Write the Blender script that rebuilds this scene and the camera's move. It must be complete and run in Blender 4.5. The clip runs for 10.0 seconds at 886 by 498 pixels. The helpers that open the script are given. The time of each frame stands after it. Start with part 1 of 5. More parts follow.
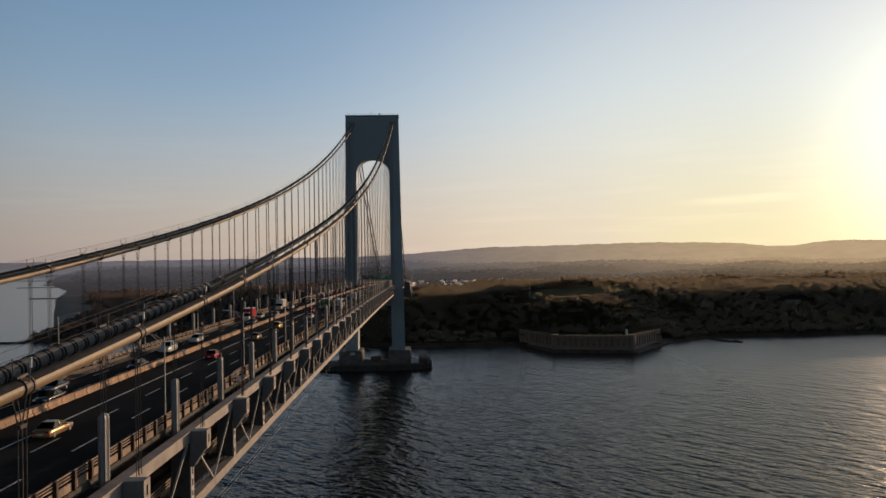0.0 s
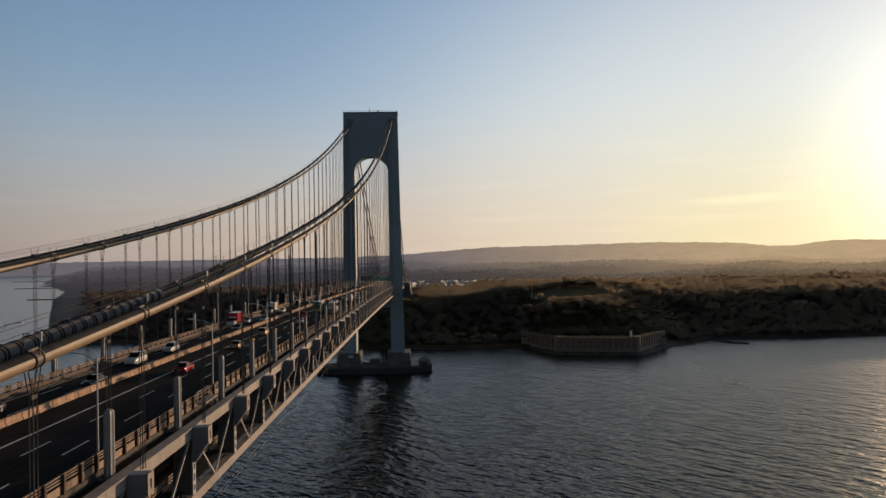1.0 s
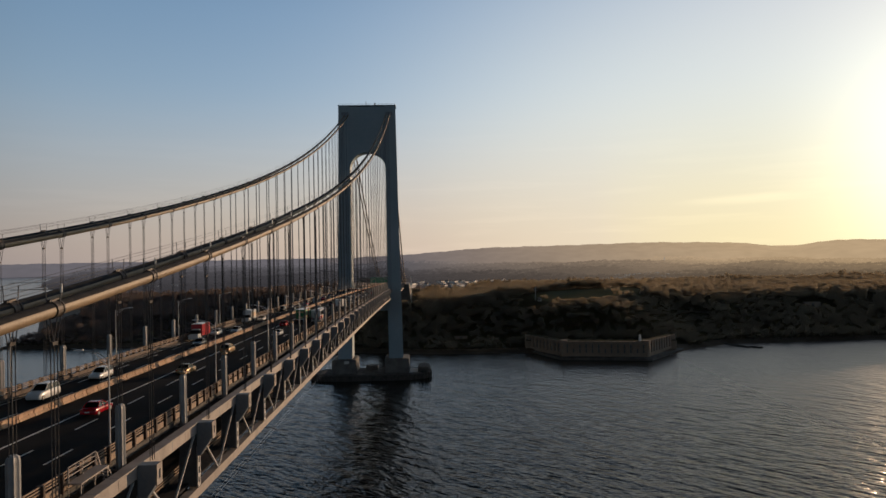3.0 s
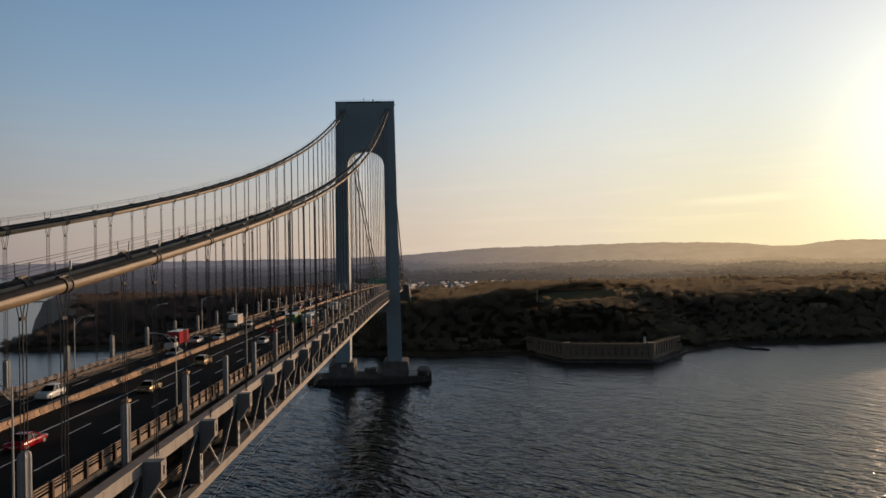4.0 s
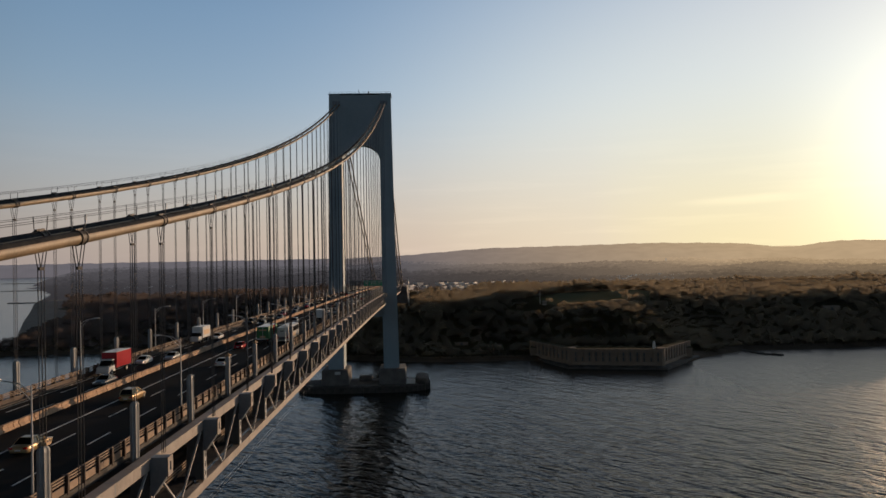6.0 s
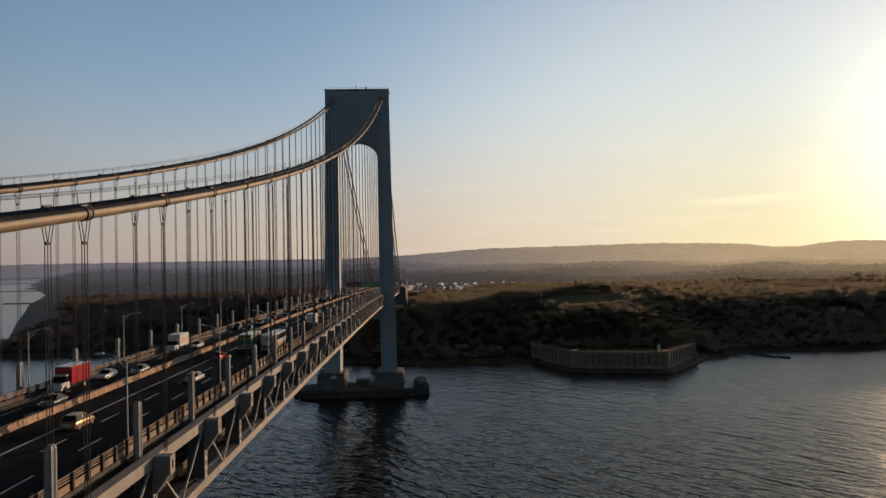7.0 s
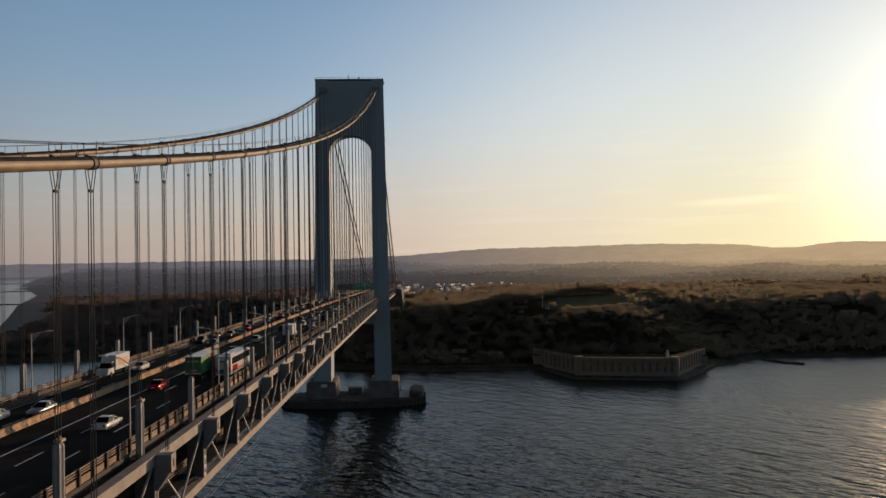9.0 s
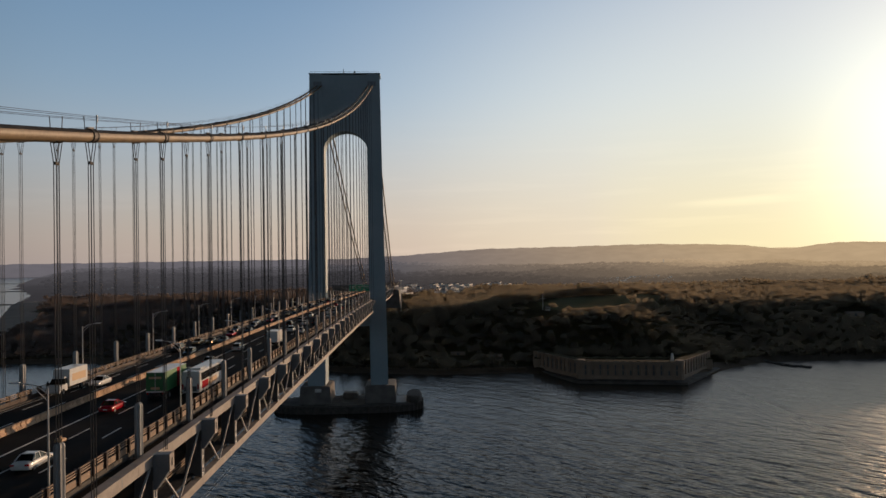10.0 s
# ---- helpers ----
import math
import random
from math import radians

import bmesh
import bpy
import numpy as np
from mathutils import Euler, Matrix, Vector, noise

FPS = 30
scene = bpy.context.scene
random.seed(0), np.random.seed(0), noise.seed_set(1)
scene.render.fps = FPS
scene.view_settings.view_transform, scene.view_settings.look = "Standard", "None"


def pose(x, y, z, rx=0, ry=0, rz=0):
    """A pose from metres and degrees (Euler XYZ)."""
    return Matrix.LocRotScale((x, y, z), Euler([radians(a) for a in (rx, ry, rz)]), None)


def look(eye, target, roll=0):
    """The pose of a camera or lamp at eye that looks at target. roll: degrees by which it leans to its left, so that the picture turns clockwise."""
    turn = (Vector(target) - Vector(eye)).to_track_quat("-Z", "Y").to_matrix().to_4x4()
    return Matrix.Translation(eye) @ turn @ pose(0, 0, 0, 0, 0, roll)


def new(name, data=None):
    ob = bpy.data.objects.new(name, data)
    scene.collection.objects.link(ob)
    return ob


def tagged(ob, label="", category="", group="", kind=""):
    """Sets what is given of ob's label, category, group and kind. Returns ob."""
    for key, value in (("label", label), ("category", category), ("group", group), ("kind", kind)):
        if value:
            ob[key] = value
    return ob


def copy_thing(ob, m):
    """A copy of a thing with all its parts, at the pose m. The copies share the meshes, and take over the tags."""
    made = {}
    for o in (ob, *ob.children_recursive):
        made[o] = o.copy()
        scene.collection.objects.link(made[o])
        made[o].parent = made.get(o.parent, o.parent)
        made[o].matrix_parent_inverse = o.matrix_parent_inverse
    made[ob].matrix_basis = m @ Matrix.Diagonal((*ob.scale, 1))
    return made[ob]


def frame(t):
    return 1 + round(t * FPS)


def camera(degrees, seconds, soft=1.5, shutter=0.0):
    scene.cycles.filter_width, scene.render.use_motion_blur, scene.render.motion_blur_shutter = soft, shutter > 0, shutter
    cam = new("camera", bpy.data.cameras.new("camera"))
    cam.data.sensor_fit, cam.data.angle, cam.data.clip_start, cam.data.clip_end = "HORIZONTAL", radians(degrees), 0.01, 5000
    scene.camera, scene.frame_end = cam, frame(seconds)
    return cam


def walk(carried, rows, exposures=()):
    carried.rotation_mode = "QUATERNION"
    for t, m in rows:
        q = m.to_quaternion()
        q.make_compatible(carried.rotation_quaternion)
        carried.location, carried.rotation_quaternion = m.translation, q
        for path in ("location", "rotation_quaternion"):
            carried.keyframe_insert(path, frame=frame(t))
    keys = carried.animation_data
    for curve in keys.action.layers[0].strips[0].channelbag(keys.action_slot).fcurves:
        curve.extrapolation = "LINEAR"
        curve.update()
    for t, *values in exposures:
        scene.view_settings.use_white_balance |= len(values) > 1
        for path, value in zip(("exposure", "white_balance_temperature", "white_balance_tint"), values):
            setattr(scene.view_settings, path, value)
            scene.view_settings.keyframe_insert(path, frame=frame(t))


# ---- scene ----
# Camera: flown beside the bridge deck, z = 0 is the water, y runs along the bridge, the tower stands at the origin.
cam = camera(66.43, 10.0)
ROWS = [
    (0.0, 38.923, -556.466, 98.246, -1.7882, 0.3434, 0.8874),
    (0.5, 39.189, -549.862, 98.206, -1.7691, 0.3514, 0.9187),
    (1.0, 39.434, -543.256, 98.187, -1.7527, 0.3590, 0.9457),
    (1.5, 39.659, -536.647, 98.184, -1.7393, 0.3662, 0.9683),
    (2.0, 39.866, -530.032, 98.199, -1.7292, 0.3732, 0.9866),
    (2.5, 40.057, -523.408, 98.227, -1.7227, 0.3802, 1.0008),
    (3.0, 40.234, -516.776, 98.268, -1.7202, 0.3871, 1.0109),
    (3.5, 40.399, -510.130, 98.319, -1.7219, 0.3941, 1.0170),
    (4.0, 40.555, -503.471, 98.377, -1.7282, 0.4013, 1.0193),
    (4.5, 40.701, -496.795, 98.442, -1.7395, 0.4086, 1.0180),
    (5.0, 40.840, -490.101, 98.513, -1.7560, 0.4160, 1.0132),
    (5.5, 40.975, -483.386, 98.586, -1.7782, 0.4235, 1.0052),
    (6.0, 41.106, -476.648, 98.661, -1.8063, 0.4312, 0.9941),
    (6.5, 41.236, -469.885, 98.735, -1.8407, 0.4387, 0.9804),
    (7.0, 41.367, -463.096, 98.807, -1.8818, 0.4461, 0.9643),
    (7.5, 41.499, -456.277, 98.876, -1.9299, 0.4534, 0.9459),
    (8.0, 41.634, -449.428, 98.941, -1.9853, 0.4602, 0.9258),
    (8.5, 41.776, -442.544, 98.999, -2.0485, 0.4665, 0.9043),
    (9.0, 41.924, -435.625, 99.051, -2.1196, 0.4720, 0.8817),
    (9.5, 42.081, -428.668, 99.094, -2.1994, 0.4766, 0.8584),
    (10.0, 42.248, -421.672, 99.126, -2.2879, 0.4799, 0.8350),
]
walk(cam, [(t, pose(x, y, z, 90 + pitch, roll, yaw)) for t, x, y, z, yaw, pitch, roll in ROWS])

# ---- world and sun ----
SUN_AZ, SUN_EL = 42.0, 6.0          # degrees right of the bridge's line, above the horizon
sun_way = Vector((math.sin(radians(SUN_AZ)) * math.cos(radians(SUN_EL)),
                  math.cos(radians(SUN_AZ)) * math.cos(radians(SUN_EL)), math.sin(radians(SUN_EL))))
world = bpy.data.worlds.new("evening_sky")
scene.world = world
world.use_nodes = True
wn = world.node_tree.nodes
sky = wn.new("ShaderNodeTexSky")
sky.sky_type, sky.sun_disc = "NISHITA", False
sky.sun_elevation, sky.sun_rotation = radians(SUN_EL), radians(SUN_AZ)
sky.air_density, sky.dust_density, sky.ozone_density, sky.altitude = 1.0, 0.6, 4.0, 0
wl = world.node_tree.links


def sky_node(kind, **inputs):
    node = wn.new(kind)
    for key, value in inputs.items():
        node.inputs[key.replace("_", " ")].default_value = value
    return node


# the clear sky, softened, falls off away from the sun, and a warm haze lies along the horizon
soft_sky = sky_node("ShaderNodeGamma", Gamma=0.6)
wl.new(sky.outputs[0], soft_sky.inputs["Color"])
tint = wn.new("ShaderNodeMix")
tint.data_type, tint.blend_type = "RGBA", "MULTIPLY"
tint.inputs["Factor"].default_value = 1.0
tint.inputs["B"].default_value = (0.360, 0.294, 0.272, 1)
wl.new(soft_sky.outputs[0], tint.inputs["A"])
where = wn.new("ShaderNodeTexCoord")
towards = wn.new("ShaderNodeVectorMath")
towards.operation = "DOT_PRODUCT"
towards.inputs[1].default_value = sun_way
wl.new(where.outputs["Generated"], towards.inputs[0])
split = wn.new("ShaderNodeSeparateXYZ")
wl.new(where.outputs["Generated"], split.inputs[0])
fall = wn.new("ShaderNodeMapRange")
fall.interpolation_type = "SMOOTHSTEP"
for key, value in (("From Min", -0.06), ("From Max", 0.40), ("To Min", 0.55), ("To Max", 1.02)):
    fall.inputs[key].default_value = value
wl.new(towards.outputs["Value"], fall.inputs["Value"])
near_sun = wn.new("ShaderNodeMapRange")
near_sun.interpolation_type = "SMOOTHSTEP"
near_sun.inputs["From Min"].default_value, near_sun.inputs["From Max"].default_value = 0.15, 1.0
wl.new(towards.outputs["Value"], near_sun.inputs["Value"])
haze = wn.new("ShaderNodeValToRGB")
haze.color_ramp.elements[0].color = (0.365, 0.308, 0.300, 1)
haze.color_ramp.elements[1].color = (1.0, 0.82, 0.42, 1)
for stop, shade in ((0.78, (0.64, 0.515, 0.42, 1)), (0.95, (0.815, 0.665, 0.465, 1))):
    haze.color_ramp.elements.new(stop).color = shade
wl.new(near_sun.outputs["Result"], haze.inputs["Fac"])
pale = wn.new("ShaderNodeMix")
pale.data_type = "RGBA"
pale.inputs["B"].default_value = (0.74, 0.79, 0.755, 1)
whiten = wn.new("ShaderNodeMath")
whiten.operation = "POWER"
whiten.inputs[1].default_value = 5.2
wl.new(near_sun.outputs["Result"], whiten.inputs[0])
high = wn.new("ShaderNodeMapRange")
high.interpolation_type = "SMOOTHSTEP"
for key, value in (("From Min", 0.12), ("From Max", 0.46), ("To Min", 1.0), ("To Max", 0.3)):
    high.inputs[key].default_value = value
wl.new(split.outputs["Z"], high.inputs["Value"])
paler = wn.new("ShaderNodeMath")
paler.operation = "MULTIPLY"
wl.new(whiten.outputs[0], paler.inputs[0])
wl.new(high.outputs["Result"], paler.inputs[1])
wl.new(paler.outputs[0], pale.inputs["Factor"])
# the blue deepens with height
richer, bluer = wn.new("ShaderNodeHueSaturation"), wn.new("ShaderNodeMapRange")
bluer.interpolation_type = "SMOOTHSTEP"
for key, value in (("From Min", 0.10), ("From Max", 0.42), ("To Min", 0.94), ("To Max", 1.20)):
    bluer.inputs[key].default_value = value
richer.inputs["Value"].default_value = 1.035
wl.new(split.outputs["Z"], bluer.inputs["Value"])
wl.new(bluer.outputs["Result"], richer.inputs["Saturation"])
wl.new(tint.outputs["Result"], richer.inputs["Color"])
wl.new(richer.outputs["Color"], pale.inputs["A"])
low_sky = wn.new("ShaderNodeMapRange")
low_sky.interpolation_type = "SMOOTHSTEP"
for key, value in (("From Min", 0.25), ("From Max", -0.03), ("To Min", 0.0), ("To Max", 0.85)):
    low_sky.inputs[key].default_value = value
wl.new(split.outputs["Z"], low_sky.inputs["Value"])
streak_map, streak, streak_mask = wn.new("ShaderNodeMapping"), wn.new("ShaderNodeTexNoise"), wn.new("ShaderNodeMapRange")
streak_map.inputs["Scale"].default_value = (5, 5, 70)
streak.inputs["Scale"].default_value, streak.inputs["Detail"].default_value = 1.0, 4
for key, value in (("From Min", 0.52), ("From Max", 0.75), ("To Min", 1.0), ("To Max", 1.09)):
    streak_mask.inputs[key].default_value = value
wl.new(where.outputs["Generated"], streak_map.inputs["Vector"])
wl.new(streak_map.outputs["Vector"], streak.inputs["Vector"])
wl.new(streak.outputs["Fac"], streak_mask.inputs["Value"])
# one thin bright cloud low over the hills
cloud_frame, cloud_axes, cloud_dist, cloud_mask, ragged, cloud_add = (wn.new("ShaderNodeMapping"), wn.new("ShaderNodeVectorMath"), wn.new("ShaderNodeVectorMath"),
                                                                     wn.new("ShaderNodeMapRange"), wn.new("ShaderNodeMath"), wn.new("ShaderNodeMath"))
cloud_frame.vector_type = "TEXTURE"
cloud_frame.inputs["Location"].default_value = (math.sin(radians(25.6)), math.cos(radians(25.6)), math.sin(radians(3.8)))
cloud_frame.inputs["Rotation"].default_value = (0, radians(-1.5), radians(-25.6))
cloud_frame.inputs["Scale"].default_value = (0.105, 1.0, 0.0095)
wl.new(where.outputs["Generated"], cloud_frame.inputs["Vector"])
cloud_axes.operation, cloud_dist.operation = "MULTIPLY", "LENGTH"
cloud_axes.inputs[1].default_value = (1, 0, 1)
wl.new(cloud_frame.outputs["Vector"], cloud_axes.inputs[0])
wl.new(cloud_axes.outputs["Vector"], cloud_dist.inputs[0])
cloud_mask.interpolation_type = "SMOOTHSTEP"
for key, value in (("From Min", 1.0), ("From Max", 0.1), ("To Min", 0.0), ("To Max", 0.34)):
    cloud_mask.inputs[key].default_value = value
wl.new(cloud_dist.outputs["Value"], cloud_mask.inputs["Value"])
ragged.operation, cloud_add.operation = "MULTIPLY", "ADD"
wl.new(cloud_mask.outputs["Result"], ragged.inputs[0])
wl.new(streak.outputs["Fac"], ragged.inputs[1])
wl.new(streak_mask.outputs["Result"], cloud_add.inputs[0])
wl.new(ragged.outputs[0], cloud_add.inputs[1])
lit_haze = wn.new("ShaderNodeVectorMath")
lit_haze.operation = "SCALE"
wl.new(haze.outputs["Color"], lit_haze.inputs[0])
wl.new(cloud_add.outputs[0], lit_haze.inputs["Scale"])
both = wn.new("ShaderNodeMix")
both.data_type = "RGBA"
wl.new(low_sky.outputs["Result"], both.inputs["Factor"])
wl.new(pale.outputs["Result"], both.inputs["A"])
wl.new(lit_haze.outputs[0], both.inputs["B"])
# the glow round the sun, which stands just outside the view
halo, halo_colour, sum_sky = wn.new("ShaderNodeMath"), wn.new("ShaderNodeVectorMath"), wn.new("ShaderNodeVectorMath")
positive = wn.new("ShaderNodeMath")
positive.operation, halo.operation, halo_colour.operation, sum_sky.operation = "MAXIMUM", "POWER", "SCALE", "ADD"
positive.inputs[1].default_value, halo.inputs[1].default_value = 0.0, 95.0
halo_colour.inputs[0].default_value = (0.95, 0.87, 0.60)
wl.new(towards.outputs["Value"], positive.inputs[0])
wl.new(positive.outputs[0], halo.inputs[0])
wl.new(halo.outputs[0], halo_colour.inputs["Scale"])
wl.new(both.outputs["Result"], sum_sky.inputs[0])
wl.new(halo_colour.outputs[0], sum_sky.inputs[1])
wl.new(sum_sky.outputs[0], wn["Background"].inputs[0])
# the sky deepens towards the zenith
zenith, strength = wn.new("ShaderNodeMapRange"), wn.new("ShaderNodeMath")
zenith.interpolation_type, strength.operation = "SMOOTHSTEP", "MULTIPLY"
for key, value in (("From Min", 0.32), ("From Max", 0.60), ("To Min", 1.0)):
    zenith.inputs[key].default_value = value
wl.new(split.outputs["Z"], zenith.inputs["Value"])
deep_blue = wn.new("ShaderNodeMath")
deep_blue.operation = "MULTIPLY_ADD"
deep_blue.inputs[1].default_value, deep_blue.inputs[2].default_value = 1.0, -0.12
wl.new(near_sun.outputs["Result"], deep_blue.inputs[0])
wl.new(deep_blue.outputs[0], zenith.inputs["To Max"])
wl.new(fall.outputs["Result"], strength.inputs[0])
wl.new(zenith.outputs["Result"], strength.inputs[1])
wl.new(strength.outputs[0], wn["Background"].inputs[1])
lamp = bpy.data.lights.new("sun", "SUN")
lamp.energy, lamp.angle, lamp.color = 3.0, radians(0.6), (1.0, 0.655, 0.40)
sun = new("sun", lamp)
sun.matrix_world = look(sun_way * 900, (0, 0, 0))
scene.view_settings.exposure = 0.0


# ---- materials ----
def material(name, a, b, rough=0.6, metal=0.0, scale=1.0, bump=0.0, fine=12.0, spec=0.5, random_tint=0.0):
    """Two tones mixed by noise at two scales, with a fine relief. scale: patches per metre."""
    m = bpy.data.materials.new(name)
    m.use_nodes = True
    n, l = m.node_tree.nodes, m.node_tree.links
    p = n["Principled BSDF"]
    co = n.new("ShaderNodeTexCoord")
    big, small = n.new("ShaderNodeTexNoise"), n.new("ShaderNodeTexNoise")
    big.inputs["Scale"].default_value, small.inputs["Scale"].default_value = scale, scale * fine
    big.inputs["Detail"].default_value, small.inputs["Detail"].default_value = 5, 3
    add = n.new("ShaderNodeMath")
    add.operation = "MULTIPLY_ADD"
    add.inputs[1].default_value = 0.4
    ramp = n.new("ShaderNodeValToRGB")
    ramp.color_ramp.elements[0].position, ramp.color_ramp.elements[1].position = 0.45, 0.9
    ramp.color_ramp.elements[0].color, ramp.color_ramp.elements[1].color = (*a, 1), (*b, 1)
    l.new(co.outputs["Object"], big.inputs["Vector"])
    l.new(co.outputs["Object"], small.inputs["Vector"])
    l.new(small.outputs["Fac"], add.inputs[0])
    l.new(big.outputs["Fac"], add.inputs[2])
    l.new(add.outputs[0], ramp.inputs["Fac"])
    out = ramp.outputs["Color"]
    if random_tint:
        info, hsv, rng = n.new("ShaderNodeObjectInfo"), n.new("ShaderNodeHueSaturation"), n.new("ShaderNodeMapRange")
        rng.inputs["To Min"].default_value, rng.inputs["To Max"].default_value = 1 - random_tint, 1 + random_tint
        l.new(info.outputs["Random"], rng.inputs["Value"])
        l.new(rng.outputs["Result"], hsv.inputs["Value"])
        l.new(out, hsv.inputs["Color"])
        out = hsv.outputs["Color"]
    l.new(out, p.inputs["Base Color"])
    p.inputs["Roughness"].default_value, p.inputs["Metallic"].default_value = rough, metal
    p.inputs["Specular IOR Level"].default_value = spec
    if bump:
        bp = n.new("ShaderNodeBump")
        bp.inputs["Strength"].default_value, bp.inputs["Distance"].default_value = bump, 0.05
        l.new(small.outputs["Fac"], bp.inputs["Height"])
        l.new(bp.outputs["Normal"], p.inputs["Normal"])
    return m


STEEL = material("grey_painted_steel", (0.15, 0.175, 0.20), (0.24, 0.265, 0.285), 0.55, 0.0, 0.25, 0.05)
STEEL_PALE = material("pale_painted_steel", (0.225, 0.196, 0.175), (0.35, 0.308, 0.275), 0.6, 0.0, 0.6, 0.1)
STRUT = material("light_painted_strut", (0.36, 0.35, 0.34), (0.50, 0.49, 0.47), 0.6, 0.0, 0.8, 0.08)
STEEL_DARK = material("dark_steel_and_openings", (0.06, 0.065, 0.07), (0.13, 0.13, 0.13), 0.7, 0.0, 0.4, 0.1)
TOWER = material("blue_grey_tower_paint", (0.245, 0.335, 0.385), (0.325, 0.41, 0.46), 0.6, 0.0, 0.05, 0.05, 9)
CABLE = material("painted_cable", (0.155, 0.112, 0.066), (0.275, 0.198, 0.116), 0.55, 0.0, 0.5, 0.2, 10)
BAND = material("cable_band_steel", (0.04, 0.032, 0.027), (0.09, 0.07, 0.055), 0.6, 0.1, 2.0, 0.1)
ROPE = material("steel_rope", (0.045, 0.042, 0.041), (0.09, 0.083, 0.078), 0.65, 0.2, 3.0, 0.1)
CASING = material("grey_casing_paint", (0.17, 0.185, 0.20), (0.26, 0.27, 0.275), 0.5, 0.0, 0.8, 0.06, random_tint=0.1)
RUST_SHADE = material("rusty_paint_and_shade", (0.032, 0.018, 0.012), (0.066, 0.037, 0.024), 0.7, 0.0, 1.5, 0.2, random_tint=0.15)
PARAPET = material("weathered_parapet", (0.23, 0.165, 0.115), (0.37, 0.265, 0.185), 0.8, 0.0, 0.9, 0.2, random_tint=0.15)
ASPHALT = material("asphalt", (0.0125, 0.012, 0.0122), (0.025, 0.024, 0.024), 0.92, 0.0, 0.12, 0.3, 40, spec=0.05)
PAINT = material("road_paint", (0.45, 0.45, 0.43), (0.75, 0.75, 0.72), 0.7, 0.0, 1.0, 0.1)
CONCRETE = material("concrete", (0.10, 0.092, 0.085), (0.19, 0.178, 0.165), 0.85, 0.0, 0.2, 0.3)
BARRIER = material("barrier_concrete", (0.36, 0.235, 0.15), (0.52, 0.35, 0.225), 0.85, 0.0, 1.0, 0.3, random_tint=0.22)
STONE = material("fort_granite", (0.22, 0.165, 0.12), (0.32, 0.245, 0.185), 0.9, 0.0, 0.15, 0.4)
ROCK = material("shore_rock", (0.06, 0.055, 0.05), (0.14, 0.125, 0.11), 0.9, 0.0, 0.2, 0.6)
TIMBER_SHADE = material("dark_timber_and_shade", (0.035, 0.033, 0.03), (0.09, 0.08, 0.07), 0.85, 0.0, 0.5, 0.5)
GLASS = material("dark_vehicle_glass", (0.012, 0.014, 0.016), (0.02, 0.022, 0.025), 0.08, 0.0, 1.0)
TYRE = material("tyre_rubber", (0.015, 0.015, 0.015), (0.03, 0.03, 0.03), 0.85, 0.0, 4.0)
RIM = material("alloy_rim", (0.35, 0.35, 0.36), (0.5, 0.5, 0.5), 0.3, 0.8, 4.0)
RED_LENS = material("red_lamp_lens", (0.35, 0.01, 0.008), (0.45, 0.015, 0.01), 0.2, 0.0, 4.0)
CLEAR_LENS = material("clear_lamp_lens", (0.7, 0.7, 0.68), (0.85, 0.85, 0.82), 0.1, 0.0, 4.0)
LAMP_GREY = material("galvanised_pole", (0.48, 0.49, 0.49), (0.64, 0.64, 0.63), 0.45, 0.3, 1.0, 0.05)
SIGN_GREEN = material("green_road_sign", (0.0, 0.22, 0.13), (0.01, 0.30, 0.17), 0.5, 0.0, 0.5)
WHITE_WALL = material("white_house_wall", (0.55, 0.53, 0.5), (0.78, 0.76, 0.72), 0.8, 0.0, 0.1, 0.1, random_tint=0.2)
ROOF = material("house_roof", (0.10, 0.085, 0.08), (0.2, 0.17, 0.15), 0.85, 0.0, 0.3, 0.2, random_tint=0.3)
# near-black tone for painted shade and for the dark wrapping rings
SHADE_RING_DARK = material("shade_and_ring_dark", (0.022, 0.023, 0.026), (0.05, 0.05, 0.052), 0.95, 0.0, 1.2, 0.3, spec=0.1)
SAND = material("pale_beach_sand", (0.19, 0.148, 0.115), (0.28, 0.22, 0.172), 0.95, 0.0, 0.02, 0.2, 14)
SHORE = material("shore_gravel", (0.07, 0.053, 0.038), (0.15, 0.114, 0.083), 0.95, 0.0, 0.06, 0.4, 14, spec=0.1)
LAWN = material("mown_grass", (0.085, 0.085, 0.038), (0.12, 0.115, 0.055), 0.95, 0.0, 0.02, 0.3, 14, spec=0.05)
GRASS = material("grass_ground", (0.038, 0.032, 0.014), (0.066, 0.054, 0.026), 0.95, 0.0, 0.03, 0.3, 14, spec=0.05)


